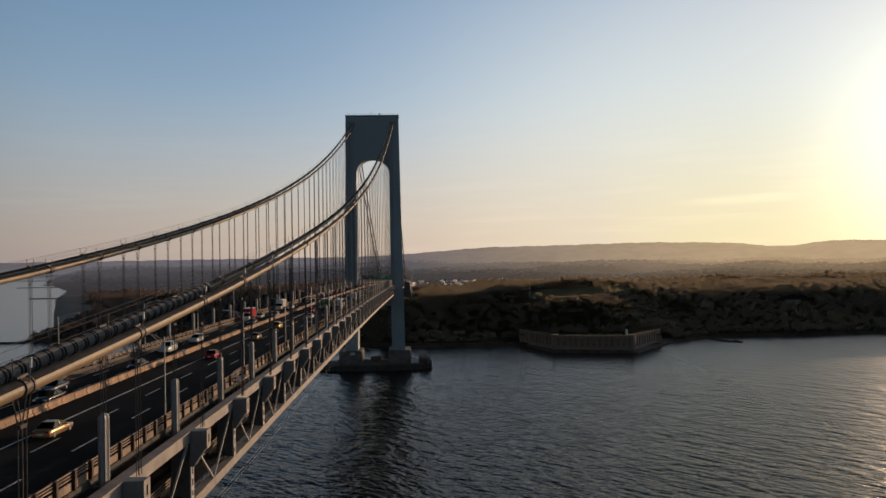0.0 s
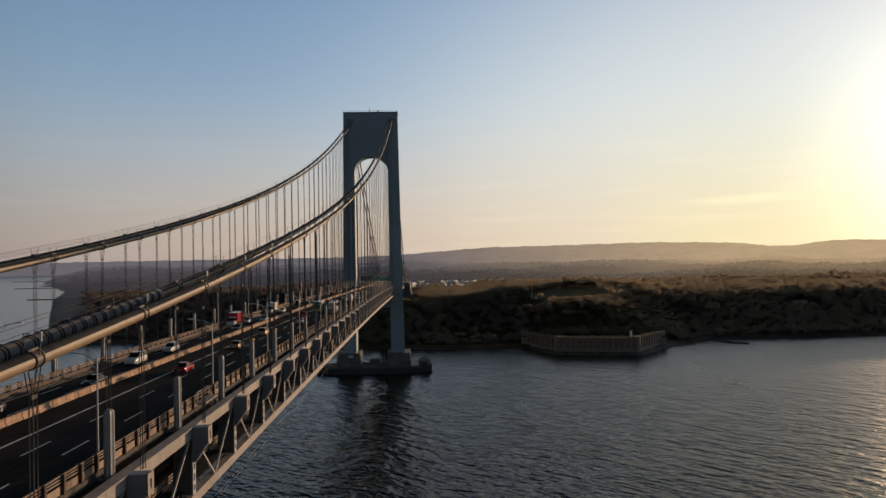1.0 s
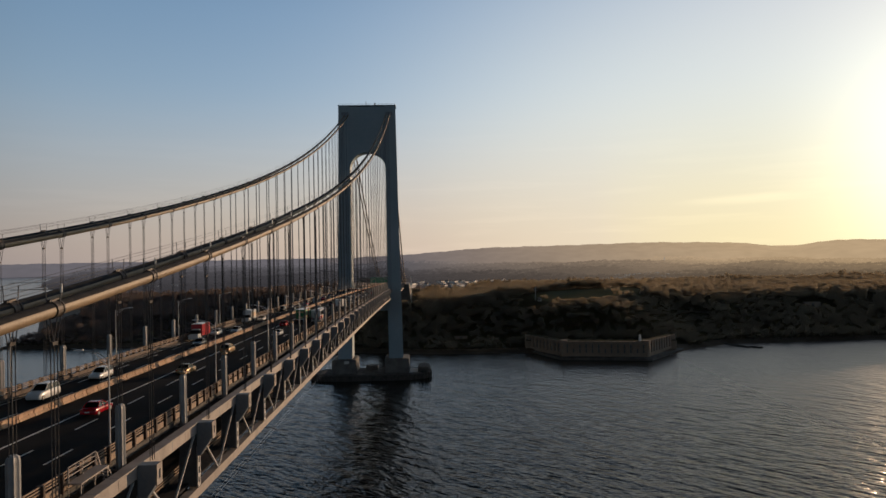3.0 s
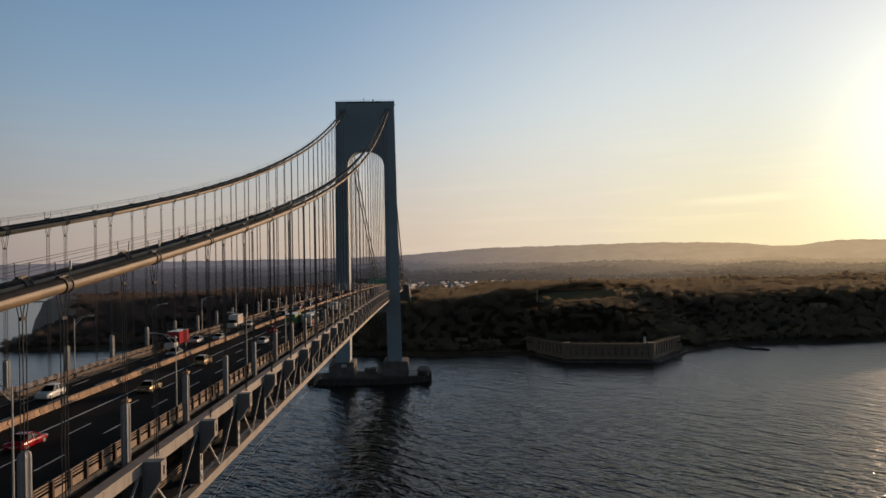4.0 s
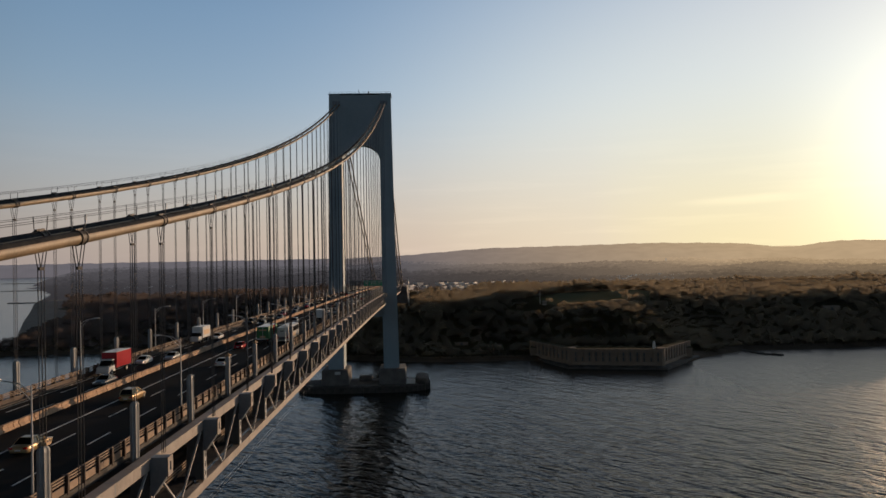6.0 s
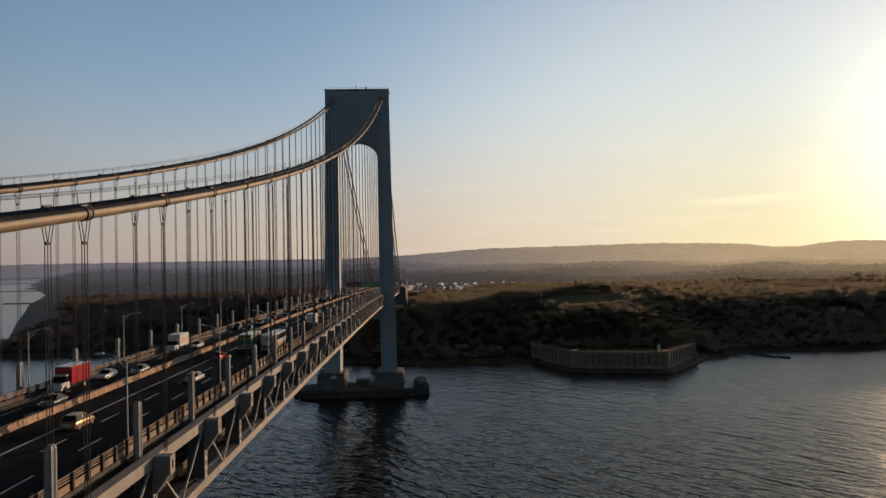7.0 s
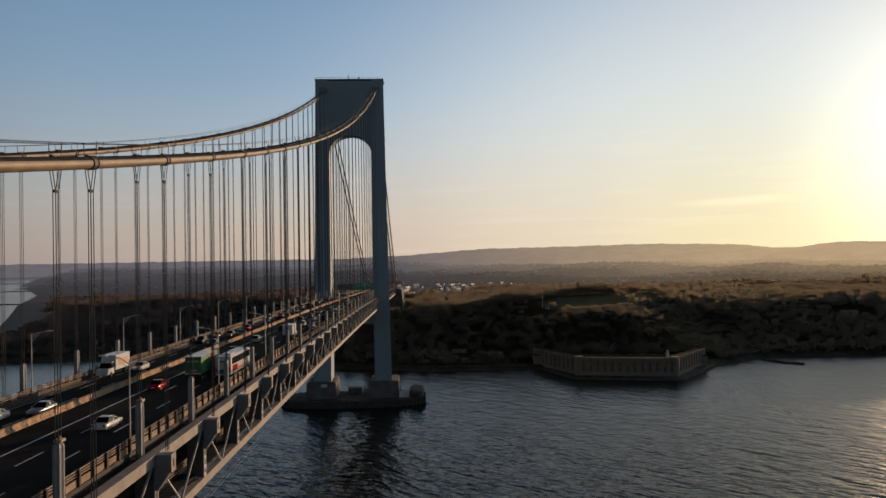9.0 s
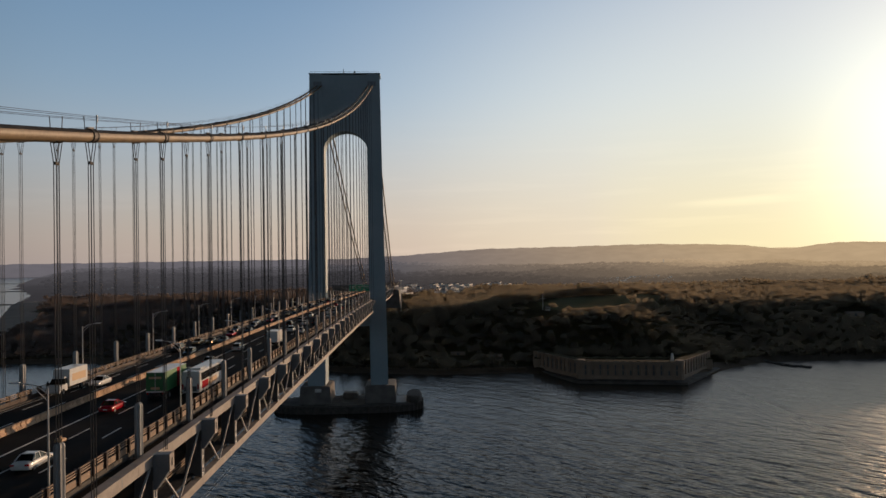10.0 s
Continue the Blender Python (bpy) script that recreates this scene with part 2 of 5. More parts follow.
def foliage_material(name, dull, fresh):
    m = bpy.data.materials.new(name)
    m.use_nodes = True
    n, l = m.node_tree.nodes, m.node_tree.links
    p = n["Principled BSDF"]
    geo, co, noise_tex = n.new("ShaderNodeNewGeometry"), n.new("ShaderNodeTexCoord"), n.new("ShaderNodeTexNoise")
    noise_tex.inputs["Scale"].default_value = 0.012
    add = n.new("ShaderNodeMath")
    add.operation = "MULTIPLY_ADD"
    add.inputs[1].default_value = 0.35
    ramp = n.new("ShaderNodeValToRGB")
    ramp.color_ramp.elements[0].position, ramp.color_ramp.elements[1].position = 0.35, 1.0
    ramp.color_ramp.elements[0].color, ramp.color_ramp.elements[1].color = dull, fresh
    l.new(co.outputs["Object"], noise_tex.inputs["Vector"])
    l.new(geo.outputs["Random Per Island"], add.inputs[0])
    l.new(noise_tex.outputs["Fac"], add.inputs[2])
    l.new(add.outputs[0], ramp.inputs["Fac"])
    l.new(ramp.outputs["Color"], p.inputs["Base Color"])
    p.inputs["Roughness"].default_value = 0.6
    p.inputs["Specular IOR Level"].default_value = 0.2
    # thin leaves: light comes through them, and through the gaps between them
    leaf, gaps, bright = n.new("ShaderNodeBsdfTranslucent"), n.new("ShaderNodeBsdfTransparent"), n.new("ShaderNodeHueSaturation")
    both_sides, open_crown = n.new("ShaderNodeMixShader"), n.new("ShaderNodeMixShader")
    both_sides.inputs[0].default_value, open_crown.inputs[0].default_value = 0.72, 0.52
    bright.inputs["Value"].default_value, bright.inputs["Saturation"].default_value = 2.6, 0.85
    l.new(ramp.outputs["Color"], bright.inputs["Color"])
    l.new(bright.outputs["Color"], leaf.inputs["Color"])
    l.new(p.outputs[0], both_sides.inputs[1])
    l.new(leaf.outputs[0], both_sides.inputs[2])
    l.new(both_sides.outputs[0], open_crown.inputs[1])
    l.new(gaps.outputs[0], open_crown.inputs[2])
    l.new(open_crown.outputs[0], n["Material Output"].inputs["Surface"])
    return m


FOLIAGE = foliage_material("brown_green_foliage", (0.108, 0.087, 0.056, 1), (0.138, 0.110, 0.070, 1))
# dimmed foliage copy: the dull light on these woods put into colour
FOLIAGE_DIM = foliage_material("dimmed_foliage", (0.070, 0.054, 0.048, 1), (0.090, 0.069, 0.060, 1))
BARK = material("bark", (0.05, 0.04, 0.03), (0.11, 0.09, 0.07), 0.9, 0.0, 1.5, 0.4)


def water_material():
    m = bpy.data.materials.new("harbour_water")
    m.use_nodes = True
    n, l = m.node_tree.nodes, m.node_tree.links
    p = n["Principled BSDF"]
    p.inputs["Base Color"].default_value = (0.009, 0.008, 0.0058, 1)
    p.inputs["IOR"].default_value = 1.33
    p.inputs["Specular IOR Level"].default_value = 0.5
    p.inputs["Specular Tint"].default_value = (1.0, 0.92, 0.80, 1)
    co = n.new("ShaderNodeTexCoord")
    last = None
    # sheltered, calmer water under the shore
    place, calm = n.new("ShaderNodeSeparateXYZ"), n.new("ShaderNodeMapRange")
    calm.interpolation_type = "SMOOTHSTEP"
    for key, value in (("From Min", 130), ("From Max", -330), ("To Min", 0.24), ("To Max", 1.2)):
        calm.inputs[key].default_value = value
    l.new(co.outputs["Object"], place.inputs[0])
    l.new(place.outputs["Y"], calm.inputs["Value"])
    # the breeze ruffles the open water more than that beside the bridge
    breeze = n.new("ShaderNodeMapRange")
    breeze.interpolation_type = "SMOOTHSTEP"
    for key, value in (("From Min", 20), ("From Max", 480), ("To Min", 0.18), ("To Max", 0.36)):
        breeze.inputs[key].default_value = value
    l.new(place.outputs["X"], breeze.inputs["Value"])
    l.new(breeze.outputs["Result"], p.inputs["Roughness"])
    for size, stretch, turn, strength in ((0.011, 2.2, 22, 0.9), (0.060, 2.7, 46, 1.95), (0.16, 2.4, 32, 0.95), (0.55, 1.8, 50, 0.22)):
        mp, tx, bp = n.new("ShaderNodeMapping"), n.new("ShaderNodeTexNoise"), n.new("ShaderNodeBump")
        spin = n.new("ShaderNodeMapping")
        spin.inputs["Rotation"].default_value = (0, 0, radians(turn))
        mp.inputs["Scale"].default_value = (size, size * stretch, 1)
        tx.inputs["Scale"].default_value, tx.inputs["Detail"].default_value = 1.0, 2
        bp.inputs["Strength"].default_value, bp.inputs["Distance"].default_value = 1.0, strength
        l.new(co.outputs["Object"], spin.inputs["Vector"])
        l.new(spin.outputs["Vector"], mp.inputs["Vector"])
        l.new(mp.outputs["Vector"], tx.inputs["Vector"])
        rise = n.new("ShaderNodeMath")
        rise.operation = "MULTIPLY"
        l.new(tx.outputs["Fac"], rise.inputs[0])
        l.new(calm.outputs["Result"], rise.inputs[1])
        l.new(rise.outputs[0], bp.inputs["Height"])
        if last:
            l.new(last.outputs["Normal"], bp.inputs["Normal"])
        last = bp
    l.new(last.outputs["Normal"], p.inputs["Normal"])
    return m


WATER = water_material()


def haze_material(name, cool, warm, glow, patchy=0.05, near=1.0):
    """Far distance, haze painted as emission: cool away from the sun, warm towards it."""
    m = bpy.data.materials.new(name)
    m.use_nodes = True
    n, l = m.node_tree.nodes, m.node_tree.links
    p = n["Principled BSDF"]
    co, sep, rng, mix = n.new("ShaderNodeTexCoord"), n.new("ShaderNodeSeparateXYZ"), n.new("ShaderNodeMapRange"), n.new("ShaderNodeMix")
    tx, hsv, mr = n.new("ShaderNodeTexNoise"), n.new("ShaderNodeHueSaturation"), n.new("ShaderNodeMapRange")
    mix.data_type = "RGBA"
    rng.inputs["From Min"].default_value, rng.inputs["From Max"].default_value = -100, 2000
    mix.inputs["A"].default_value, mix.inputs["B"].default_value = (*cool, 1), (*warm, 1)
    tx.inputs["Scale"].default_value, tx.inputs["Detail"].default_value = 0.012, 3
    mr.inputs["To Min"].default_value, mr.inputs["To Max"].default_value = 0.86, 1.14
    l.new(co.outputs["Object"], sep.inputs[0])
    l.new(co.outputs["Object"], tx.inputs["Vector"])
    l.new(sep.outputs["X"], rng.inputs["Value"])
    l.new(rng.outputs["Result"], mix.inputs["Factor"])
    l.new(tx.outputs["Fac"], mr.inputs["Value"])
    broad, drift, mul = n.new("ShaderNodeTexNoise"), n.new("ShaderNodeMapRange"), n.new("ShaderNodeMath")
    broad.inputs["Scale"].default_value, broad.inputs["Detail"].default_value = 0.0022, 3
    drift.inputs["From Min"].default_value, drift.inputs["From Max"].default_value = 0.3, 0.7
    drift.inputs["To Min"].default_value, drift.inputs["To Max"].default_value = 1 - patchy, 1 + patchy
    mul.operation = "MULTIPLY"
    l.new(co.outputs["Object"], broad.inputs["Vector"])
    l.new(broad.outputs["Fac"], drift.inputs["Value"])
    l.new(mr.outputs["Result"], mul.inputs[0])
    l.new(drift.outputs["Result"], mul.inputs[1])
    # nearer land gets less of the painted haze
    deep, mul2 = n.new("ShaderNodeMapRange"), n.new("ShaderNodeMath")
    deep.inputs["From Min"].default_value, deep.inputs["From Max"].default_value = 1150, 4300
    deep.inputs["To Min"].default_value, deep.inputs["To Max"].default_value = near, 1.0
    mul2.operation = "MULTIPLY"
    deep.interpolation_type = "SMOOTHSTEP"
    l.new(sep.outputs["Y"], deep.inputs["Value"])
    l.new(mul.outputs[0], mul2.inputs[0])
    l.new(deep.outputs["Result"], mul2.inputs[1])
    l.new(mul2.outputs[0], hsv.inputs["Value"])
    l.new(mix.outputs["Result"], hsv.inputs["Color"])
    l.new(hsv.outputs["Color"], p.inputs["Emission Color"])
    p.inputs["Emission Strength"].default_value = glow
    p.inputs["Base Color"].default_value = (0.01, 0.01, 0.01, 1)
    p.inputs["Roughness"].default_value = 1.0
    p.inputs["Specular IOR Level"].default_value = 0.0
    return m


FAR_HILLS = haze_material("far_hills_haze_glow", (0.16, 0.138, 0.142), (0.47, 0.335, 0.2), 1.0)
FAR_LAND = haze_material("far_land_haze_glow", (0.122, 0.115, 0.128), (0.58, 0.405, 0.235), 1.0, 0.14, 0.3)
FAR_COAST_WARM = haze_material("far_warm_haze_glow", (0.3, 0.25, 0.2), (0.66, 0.48, 0.29), 1.0)
FAR_COAST = haze_material("far_coast_haze_glow", (0.135, 0.125, 0.14), (0.13, 0.11, 0.11), 1.0)


# ---- mesh helpers ----
class Geo:
    def __init__(self):
        self.v, self.f = [], []

    def add(self, verts, faces):
        k = len(self.v)
        self.v += [tuple(p) for p in verts]
        self.f += [tuple(i + k for i in q) for q in faces]
        return self

    def box(self, x0, x1, y0, y1, z0, z1):
        return self.add([(x0, y0, z0), (x1, y0, z0), (x1, y1, z0), (x0, y1, z0), (x0, y0, z1), (x1, y0, z1), (x1, y1, z1), (x0, y1, z1)],
                        [(3, 2, 1, 0), (4, 5, 6, 7), (0, 1, 5, 4), (1, 2, 6, 5), (2, 3, 7, 6), (3, 0, 4, 7)])

    def hull(self, bottom, top):
        """A solid between two outlines of the same number of points, counter-clockwise from above."""
        n = len(bottom)
        return self.add(list(bottom) + list(top), [tuple(range(n - 1, -1, -1)), tuple(range(n, 2 * n))]
                        + [(i, (i + 1) % n, n + (i + 1) % n, n + i) for i in range(n)])

    def beam(self, a, b, w, h, up=(0, 0, 1)):
        """A bar of section w by h from a to b."""
        a, b = Vector(a), Vector(b)
        d = (b - a).normalized()
        s = d.cross(Vector(up)).normalized() * (w / 2)
        u = s.cross(d).normalized() * (h / 2)
        ring = lambda c: [c - s - u, c + s - u, c + s + u, c - s + u]
        return self.add(ring(a) + ring(b), [(0, 1, 2, 3), (7, 6, 5, 4), (0, 4, 5, 1), (1, 5, 6, 2), (2, 6, 7, 3), (3, 7, 4, 0)])

    def tube(self, path, r, sides=8, radii=None):
        path = [Vector(p) for p in path]
        n, k = len(path), len(self.v)
        for i, p in enumerate(path):
            d = (path[min(i + 1, n - 1)] - path[max(i - 1, 0)]).normalized()
            ref = Vector((1, 0, 0)) if abs(d.x) < 0.8 else Vector((0, 1, 0))
            a = d.cross(ref).normalized()
            b = d.cross(a)
            q = radii[i] if radii else r
            self.v += [tuple(p + q * (math.cos(2 * math.pi * j / sides) * a + math.sin(2 * math.pi * j / sides) * b)) for j in range(sides)]
        for i in range(n - 1):
            for j in range(sides):
                j2 = (j + 1) % sides
                self.f.append((k + i * sides + j, k + i * sides + j2, k + (i + 1) * sides + j2, k + (i + 1) * sides + j))
        self.f += [tuple(k + j for j in range(sides - 1, -1, -1)), tuple(k + (n - 1) * sides + j for j in range(sides))]
        return self

    def sweep(self, rows):
        """Joins outlines of equal length, row by row, and closes the two ends."""
        k, m = len(self.v), len(rows[0])
        for r in rows:
            self.v += [tuple(p) for p in r]
        for i in range(len(rows) - 1):
            for j in range(m):
                j2 = (j + 1) % m
                self.f.append((k + i * m + j, k + i * m + j2, k + (i + 1) * m + j2, k + (i + 1) * m + j))
        self.f += [tuple(k + j for j in range(m - 1, -1, -1)), tuple(k + (len(rows) - 1) * m + j for j in range(m))]
        return self

    def mesh(self, name, mat, smooth=False, bevel=0.0, segments=2):
        me = bpy.data.meshes.new(name)
        me.from_pydata(self.v, [], self.f)
        bm = bmesh.new()
        bm.from_mesh(me)
        bmesh.ops.recalc_face_normals(bm, faces=bm.faces)
        if bevel:
            bmesh.ops.bevel(bm, geom=[e for e in bm.edges if e.calc_face_angle(0) > 0.5], offset=bevel, segments=segments, affect="EDGES", clamp_overlap=True)
        bm.to_mesh(me)
        bm.free()
        me.materials.append(mat)
        if smooth:
            me.shade_smooth()
        return me


def part(name, geo, mat, parent, label="", **how):
    me = geo if isinstance(geo, bpy.types.Mesh) else geo.mesh(name, mat, **how)
    ob = new(name, me)
    ob.parent = parent
    return tagged(ob, label)


def thing(name, label, category, at=(0, 0, 0), group="", kind=""):
    ob = new(name)
    ob.location = at
    return tagged(ob, label, category, group, kind)


def placed(name, me, parent, m, label=""):
    """Another object on a shared mesh."""
    ob = new(name, me)
    ob.parent = parent
    ob.matrix_basis = m
    return tagged(ob, label)


# ---- lines of the bridge ----
PANEL = 15.098
HALF = 43 * PANEL
FIRST, LAST = -16, 46


def node_y(n):
    return -367.65 + PANEL * n


def deck_z(y):
    u = (y + HALF) / HALF
    if u > 1:
        return 72.28 - 0.0281 * y
    return 81.80 - 0.76 * u - 8.75 * u * u


def cable_z(y):
    if y > 0:
        return 205.5 - 0.462 * y + 0.00017 * y * y
    u = (y + HALF) / HALF
    return 86.45 + 119.07 * u * u


def deck_turn(y):
    """The pose of a thing that stands on the deck at y, pitched with its slope."""
    slope = (deck_z(y + 2) - deck_z(y - 2)) / 4
    return Matrix.Translation((0, y, deck_z(y))) @ Matrix.Rotation(math.atan(slope), 4, "X")


NODES = [n for n in range(FIRST, LAST + 1) if abs(node_y(n)) > 11]
X_IN, X_OUT = 14.25, 16.89
def span_ys(y0, y1, step):
    k = max(1, round((y1 - y0) / step))
    return [y0 + (y1 - y0) * i / k for i in range(k + 1)]


def deck_strip(x0, x1, z0, z1, y0, y1, step=7.55):
    """A slab that follows the deck's curve; heights from the deck's surface."""
    return Geo().sweep([[(x0, y, deck_z(y) + z0), (x1, y, deck_z(y) + z0), (x1, y, deck_z(y) + z1), (x0, y, deck_z(y) + z1)] for y in span_ys(y0, y1, step)])


Y0, Y1 = node_y(FIRST), node_y(LAST)

# ---- water and land ----
SEA = 5.4
sea = Geo().add([(-5200, -2600, SEA), (5200, -2600, SEA), (5200, 5000, SEA), (-5200, 5000, SEA)], [(0, 1, 2, 3)])
tagged(new("water", sea.mesh("water", WATER)), "dark rippled harbour water under the bridge", "water", kind="structure")

FRONT_X = [-1334, -437, -408, -265, -113, -24, 59, 126, 148, 170, 231, 280, 306, 331, 357, 388, 447, 544, 860, 1528, 3436]
FRONT_Y = [454, 227, 212, 209, 186, 132, 109, 111, 95, 63, 50, 102, 120, 136, 139, 138, 142, 148, 146, 138, 121]
LEFT_Y = [168, 212, 317, 588, 1079, 1449, 2057, 3671, 4938]
LEFT_X = [-399, -410, -425, -571, -826, -992, -1375, -2033, -2574]


def smooth(a, b, v):
    t = np.clip((v - a) / (b - a), 0, 1)
    return t * t * (3 - 2 * t)


def wave(x, y, s, k):
    """Soft rolling ground: a sum of sines, -1 to 1."""
    return (np.sin(x / s + 1.7 * k) * np.cos(y / (s * 0.83) + 0.6 * k) + 0.5 * np.sin(x / (s * 0.41) - y / (s * 0.57) + k)) / 1.5


def inland(x, y):
    """Metres inland from the nearest shore, below nought on the water."""
    return np.minimum(y - np.interp(x, FRONT_X, FRONT_Y), (x - np.interp(y, LEFT_Y, LEFT_X)) * 0.85)


def beach(x, y):
    """The open sandy strip along the western shore."""
    d = x - np.interp(y, LEFT_Y, LEFT_X)
    return (y > 380) & (d < 62 * smooth(380, 560, y) + 10 * np.sin(y * 0.021) + 6 * np.sin(y * 0.06))


def lawn_axes(x, y):
    return (x - 236) * 0.85 + (y - 280) * 0.53, (y - 280) * 0.85 - (x - 236) * 0.53


def lawn_at(x, y):
    """The open grassy terrace above the fort."""
    along, across = lawn_axes(x, y)
    return np.hypot(along / 96, across / 34) < 1 + 0.16 * np.sin(x * 0.07) + 0.14 * np.sin(y * 0.11 + x * 0.03)


def ground_z(x, y):
    d = inland(x, y)
    near = 3 + (31 - 3 * smooth(60, -150, x)) * smooth(8, 165 + 150 * smooth(60, -150, x), d) * (1 + 0.09 * wave(x, y, 120, 1)) * (1 - 0.2 * smooth(-250, -700, x))
    back = 2 + 3 * wave(x, y, 260, 2)
    mid = 10 + 12 * smooth(2100, 3600, y + 0.35 * np.abs(x)) + (20 * wave(x, y, 300, 3) + 9 * wave(x, y, 120, 5)) * smooth(1350, 1900, y)
    dip = 220 * smooth(-80, 10, x) * smooth(150, 90, x)
    z = near + (back - near) * smooth(620 - dip, 1000 - dip, y)
    z = z + (mid - z) * smooth(1200, 2200, y)
    along, across = lawn_axes(x, y)
    z = z + 10 * smooth(-34, 24, across) * smooth(1.6, 0.85, np.hypot(along / 112, across / 62))
    fort = smooth(95, 60, np.hypot((x - 204) * 0.8, y - 90))
    z = z + (3.2 - z) * fort
    return SEA + np.where(d > 0, 0.8 + np.minimum(d * 0.25, 1) * (z - 0.8), np.maximum(0.8 + d * 0.3, -4))


def land():
    xs = np.concatenate([np.arange(-3600, -1700, 90), np.arange(-1700, -900, 28), np.arange(-900, 1000, 14), np.arange(1000, 3700, 90)]).astype(float)
    ys = np.concatenate([np.arange(10, 900, 11), np.arange(900, 1800, 28), np.arange(1800, 4700, 110)]).astype(float)
    gx, gy = np.meshgrid(xs, ys)
    gz = ground_z(gx, gy)
    nx, ny = len(xs), len(ys)
    verts = np.stack([gx, gy, gz], -1).reshape(-1, 3)
    faces = [(j * nx + i, j * nx + i + 1, (j + 1) * nx + i + 1, (j + 1) * nx + i) for j in range(ny - 1) for i in range(nx - 1)
             if max(gz[j, i], gz[j, i + 1], gz[j + 1, i], gz[j + 1, i + 1]) > SEA - 2]
    me = bpy.data.meshes.new("ground")
    me.from_pydata(verts.tolist(), [], faces)
    me.materials.append(GRASS)
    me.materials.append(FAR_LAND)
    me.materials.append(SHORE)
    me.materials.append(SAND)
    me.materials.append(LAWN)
    # beyond y = 1120 the ground glows with the painted haze
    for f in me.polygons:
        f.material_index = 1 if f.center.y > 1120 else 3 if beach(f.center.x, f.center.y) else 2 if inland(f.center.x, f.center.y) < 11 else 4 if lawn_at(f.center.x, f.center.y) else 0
    me.shade_smooth()
    return me


tagged(new("ground", land()), "wooded grassy land rising from the shore", "ground", kind="structure")


def ridge(name, mat, label, az0, az1, crest, foot=4150, top=4700):
    """A far ridge round the place; crest(az) is the height of its skyline."""
    g = Geo()
    k = int((az1 - az0) * 20)
    cx, cy = 41, -490
    for i in range(k + 1):
        az = az0 + (az1 - az0) * i / k
        s, c = math.sin(radians(az)), math.cos(radians(az))
        h = crest(az)
        for r, z in ((foot, 4), ((foot * 2 + top) / 3, 0.55 * h), (top, h), (top + 150, 0)):
            g.v.append((cx + r * s, cy + r * c, z))
    for i in range(k):
        for j in range(3):
            a = i * 4 + j
            g.f.append((a, a + 1, a + 5, a + 4))
    tagged(new(name, g.mesh(name, mat, smooth=True)), label, "hills", kind="structure")


HILL_AZ = [-60, -6, -1.3, 2.6, 5.4, 12, 18.8, 23.9, 26.3, 28.2, 29.4, 32, 35, 45, 60]
HILL_EL = [-0.25, -0.22, -0.04, 0.236, 0.43, 0.51, 0.618, 0.516, 0.38, 0.083, 0.148, 0.513, 0.482, 0.4, 0.3]


def hill_crest(az):
    bumps = 0.016 * math.sin(az * 2.3) + 0.010 * math.sin(az * 5.1 + 1) + 0.006 * math.sin(az * 9) + 0.010 * abs(math.sin(az * 13.7 + math.sin(az * 4))) + 0.006 * math.sin(az * 31)
    return 98 + 4700 * math.tan(radians(float(np.interp(az, HILL_AZ, HILL_EL)) + bumps))


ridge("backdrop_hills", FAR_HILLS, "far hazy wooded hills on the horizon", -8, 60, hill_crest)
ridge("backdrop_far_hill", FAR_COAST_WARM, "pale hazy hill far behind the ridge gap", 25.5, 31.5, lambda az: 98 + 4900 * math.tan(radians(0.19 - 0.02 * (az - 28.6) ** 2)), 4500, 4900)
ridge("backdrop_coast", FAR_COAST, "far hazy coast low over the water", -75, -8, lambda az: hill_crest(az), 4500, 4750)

# ---- bridge tower ----
tower = thing("bridge_tower", "tall blue-grey painted steel suspension tower with arched portal", "bridge tower")


# height, inner and outer edge, half depth
LEG_ROWS = ((20.5, 13.7, 24.4, 8.2), (60, 13.4, 23.7, 7.7), (110, 13.3, 22.8, 7.1), (163, 13.3, 22.1, 6.6), (210.6, 13.4, 21.46, 6.2))


def tower_leg(side):
    g = Geo()
    rows = []
    for z, xi, xo, d in LEG_ROWS:
        c, back = 0.7, xo - 0.8
        pts = [(xi, -d + c), (xi + c, -d + c), (xi + c, -d), (xo - c, -d), (xo - c, -d + c), (xo, -d + c),
               (back, d - c), (back - c, d - c), (back - c, d), (xi + c, d), (xi + c, d - c), (xi, d - c)]
        rows.append([(side * x, y, z) for x, y in pts])
    return g.sweep(rows)


for side in (-1, 1):
    leg = part("leg", tower_leg(side), TOWER, tower)
    ribs = Geo()
    for k in range(1, 4):
        ribs.sweep([[(side * (xi + (xo - xi) * k / 4 + e), -d - q, z) for e, q in ((-0.12, 0.002), (0.12, 0.002), (0.12, 0.06), (-0.12, 0.06))]
                    for z, xi, xo, d in LEG_ROWS])
    part("stiffener", ribs, TOWER, leg)
    # darker panel paints in the shade of the cable opening
    part("saddle_recess_shade", Geo().box(*sorted((side * 14.0, side * 19.0)), -6.3, -6.0, 203.2, 206.0), STEEL, tower, "darker panel painted as the recess where the cables enter")
    pedestal = Geo().hull([(side * 19.6 + sx * 9.4, sy * 11.3, 9.9) for sx, sy in ((-1, -1), (1, -1), (1, 1), (-1, 1))],
                          [(side * 19.6 + sx * 9.0, sy * 10.9, 20.6) for sx, sy in ((-1, -1), (1, -1), (1, 1), (-1, 1))])
    part("pedestal", pedestal, CONCRETE, tower, "pale concrete pedestal", bevel=0.5)

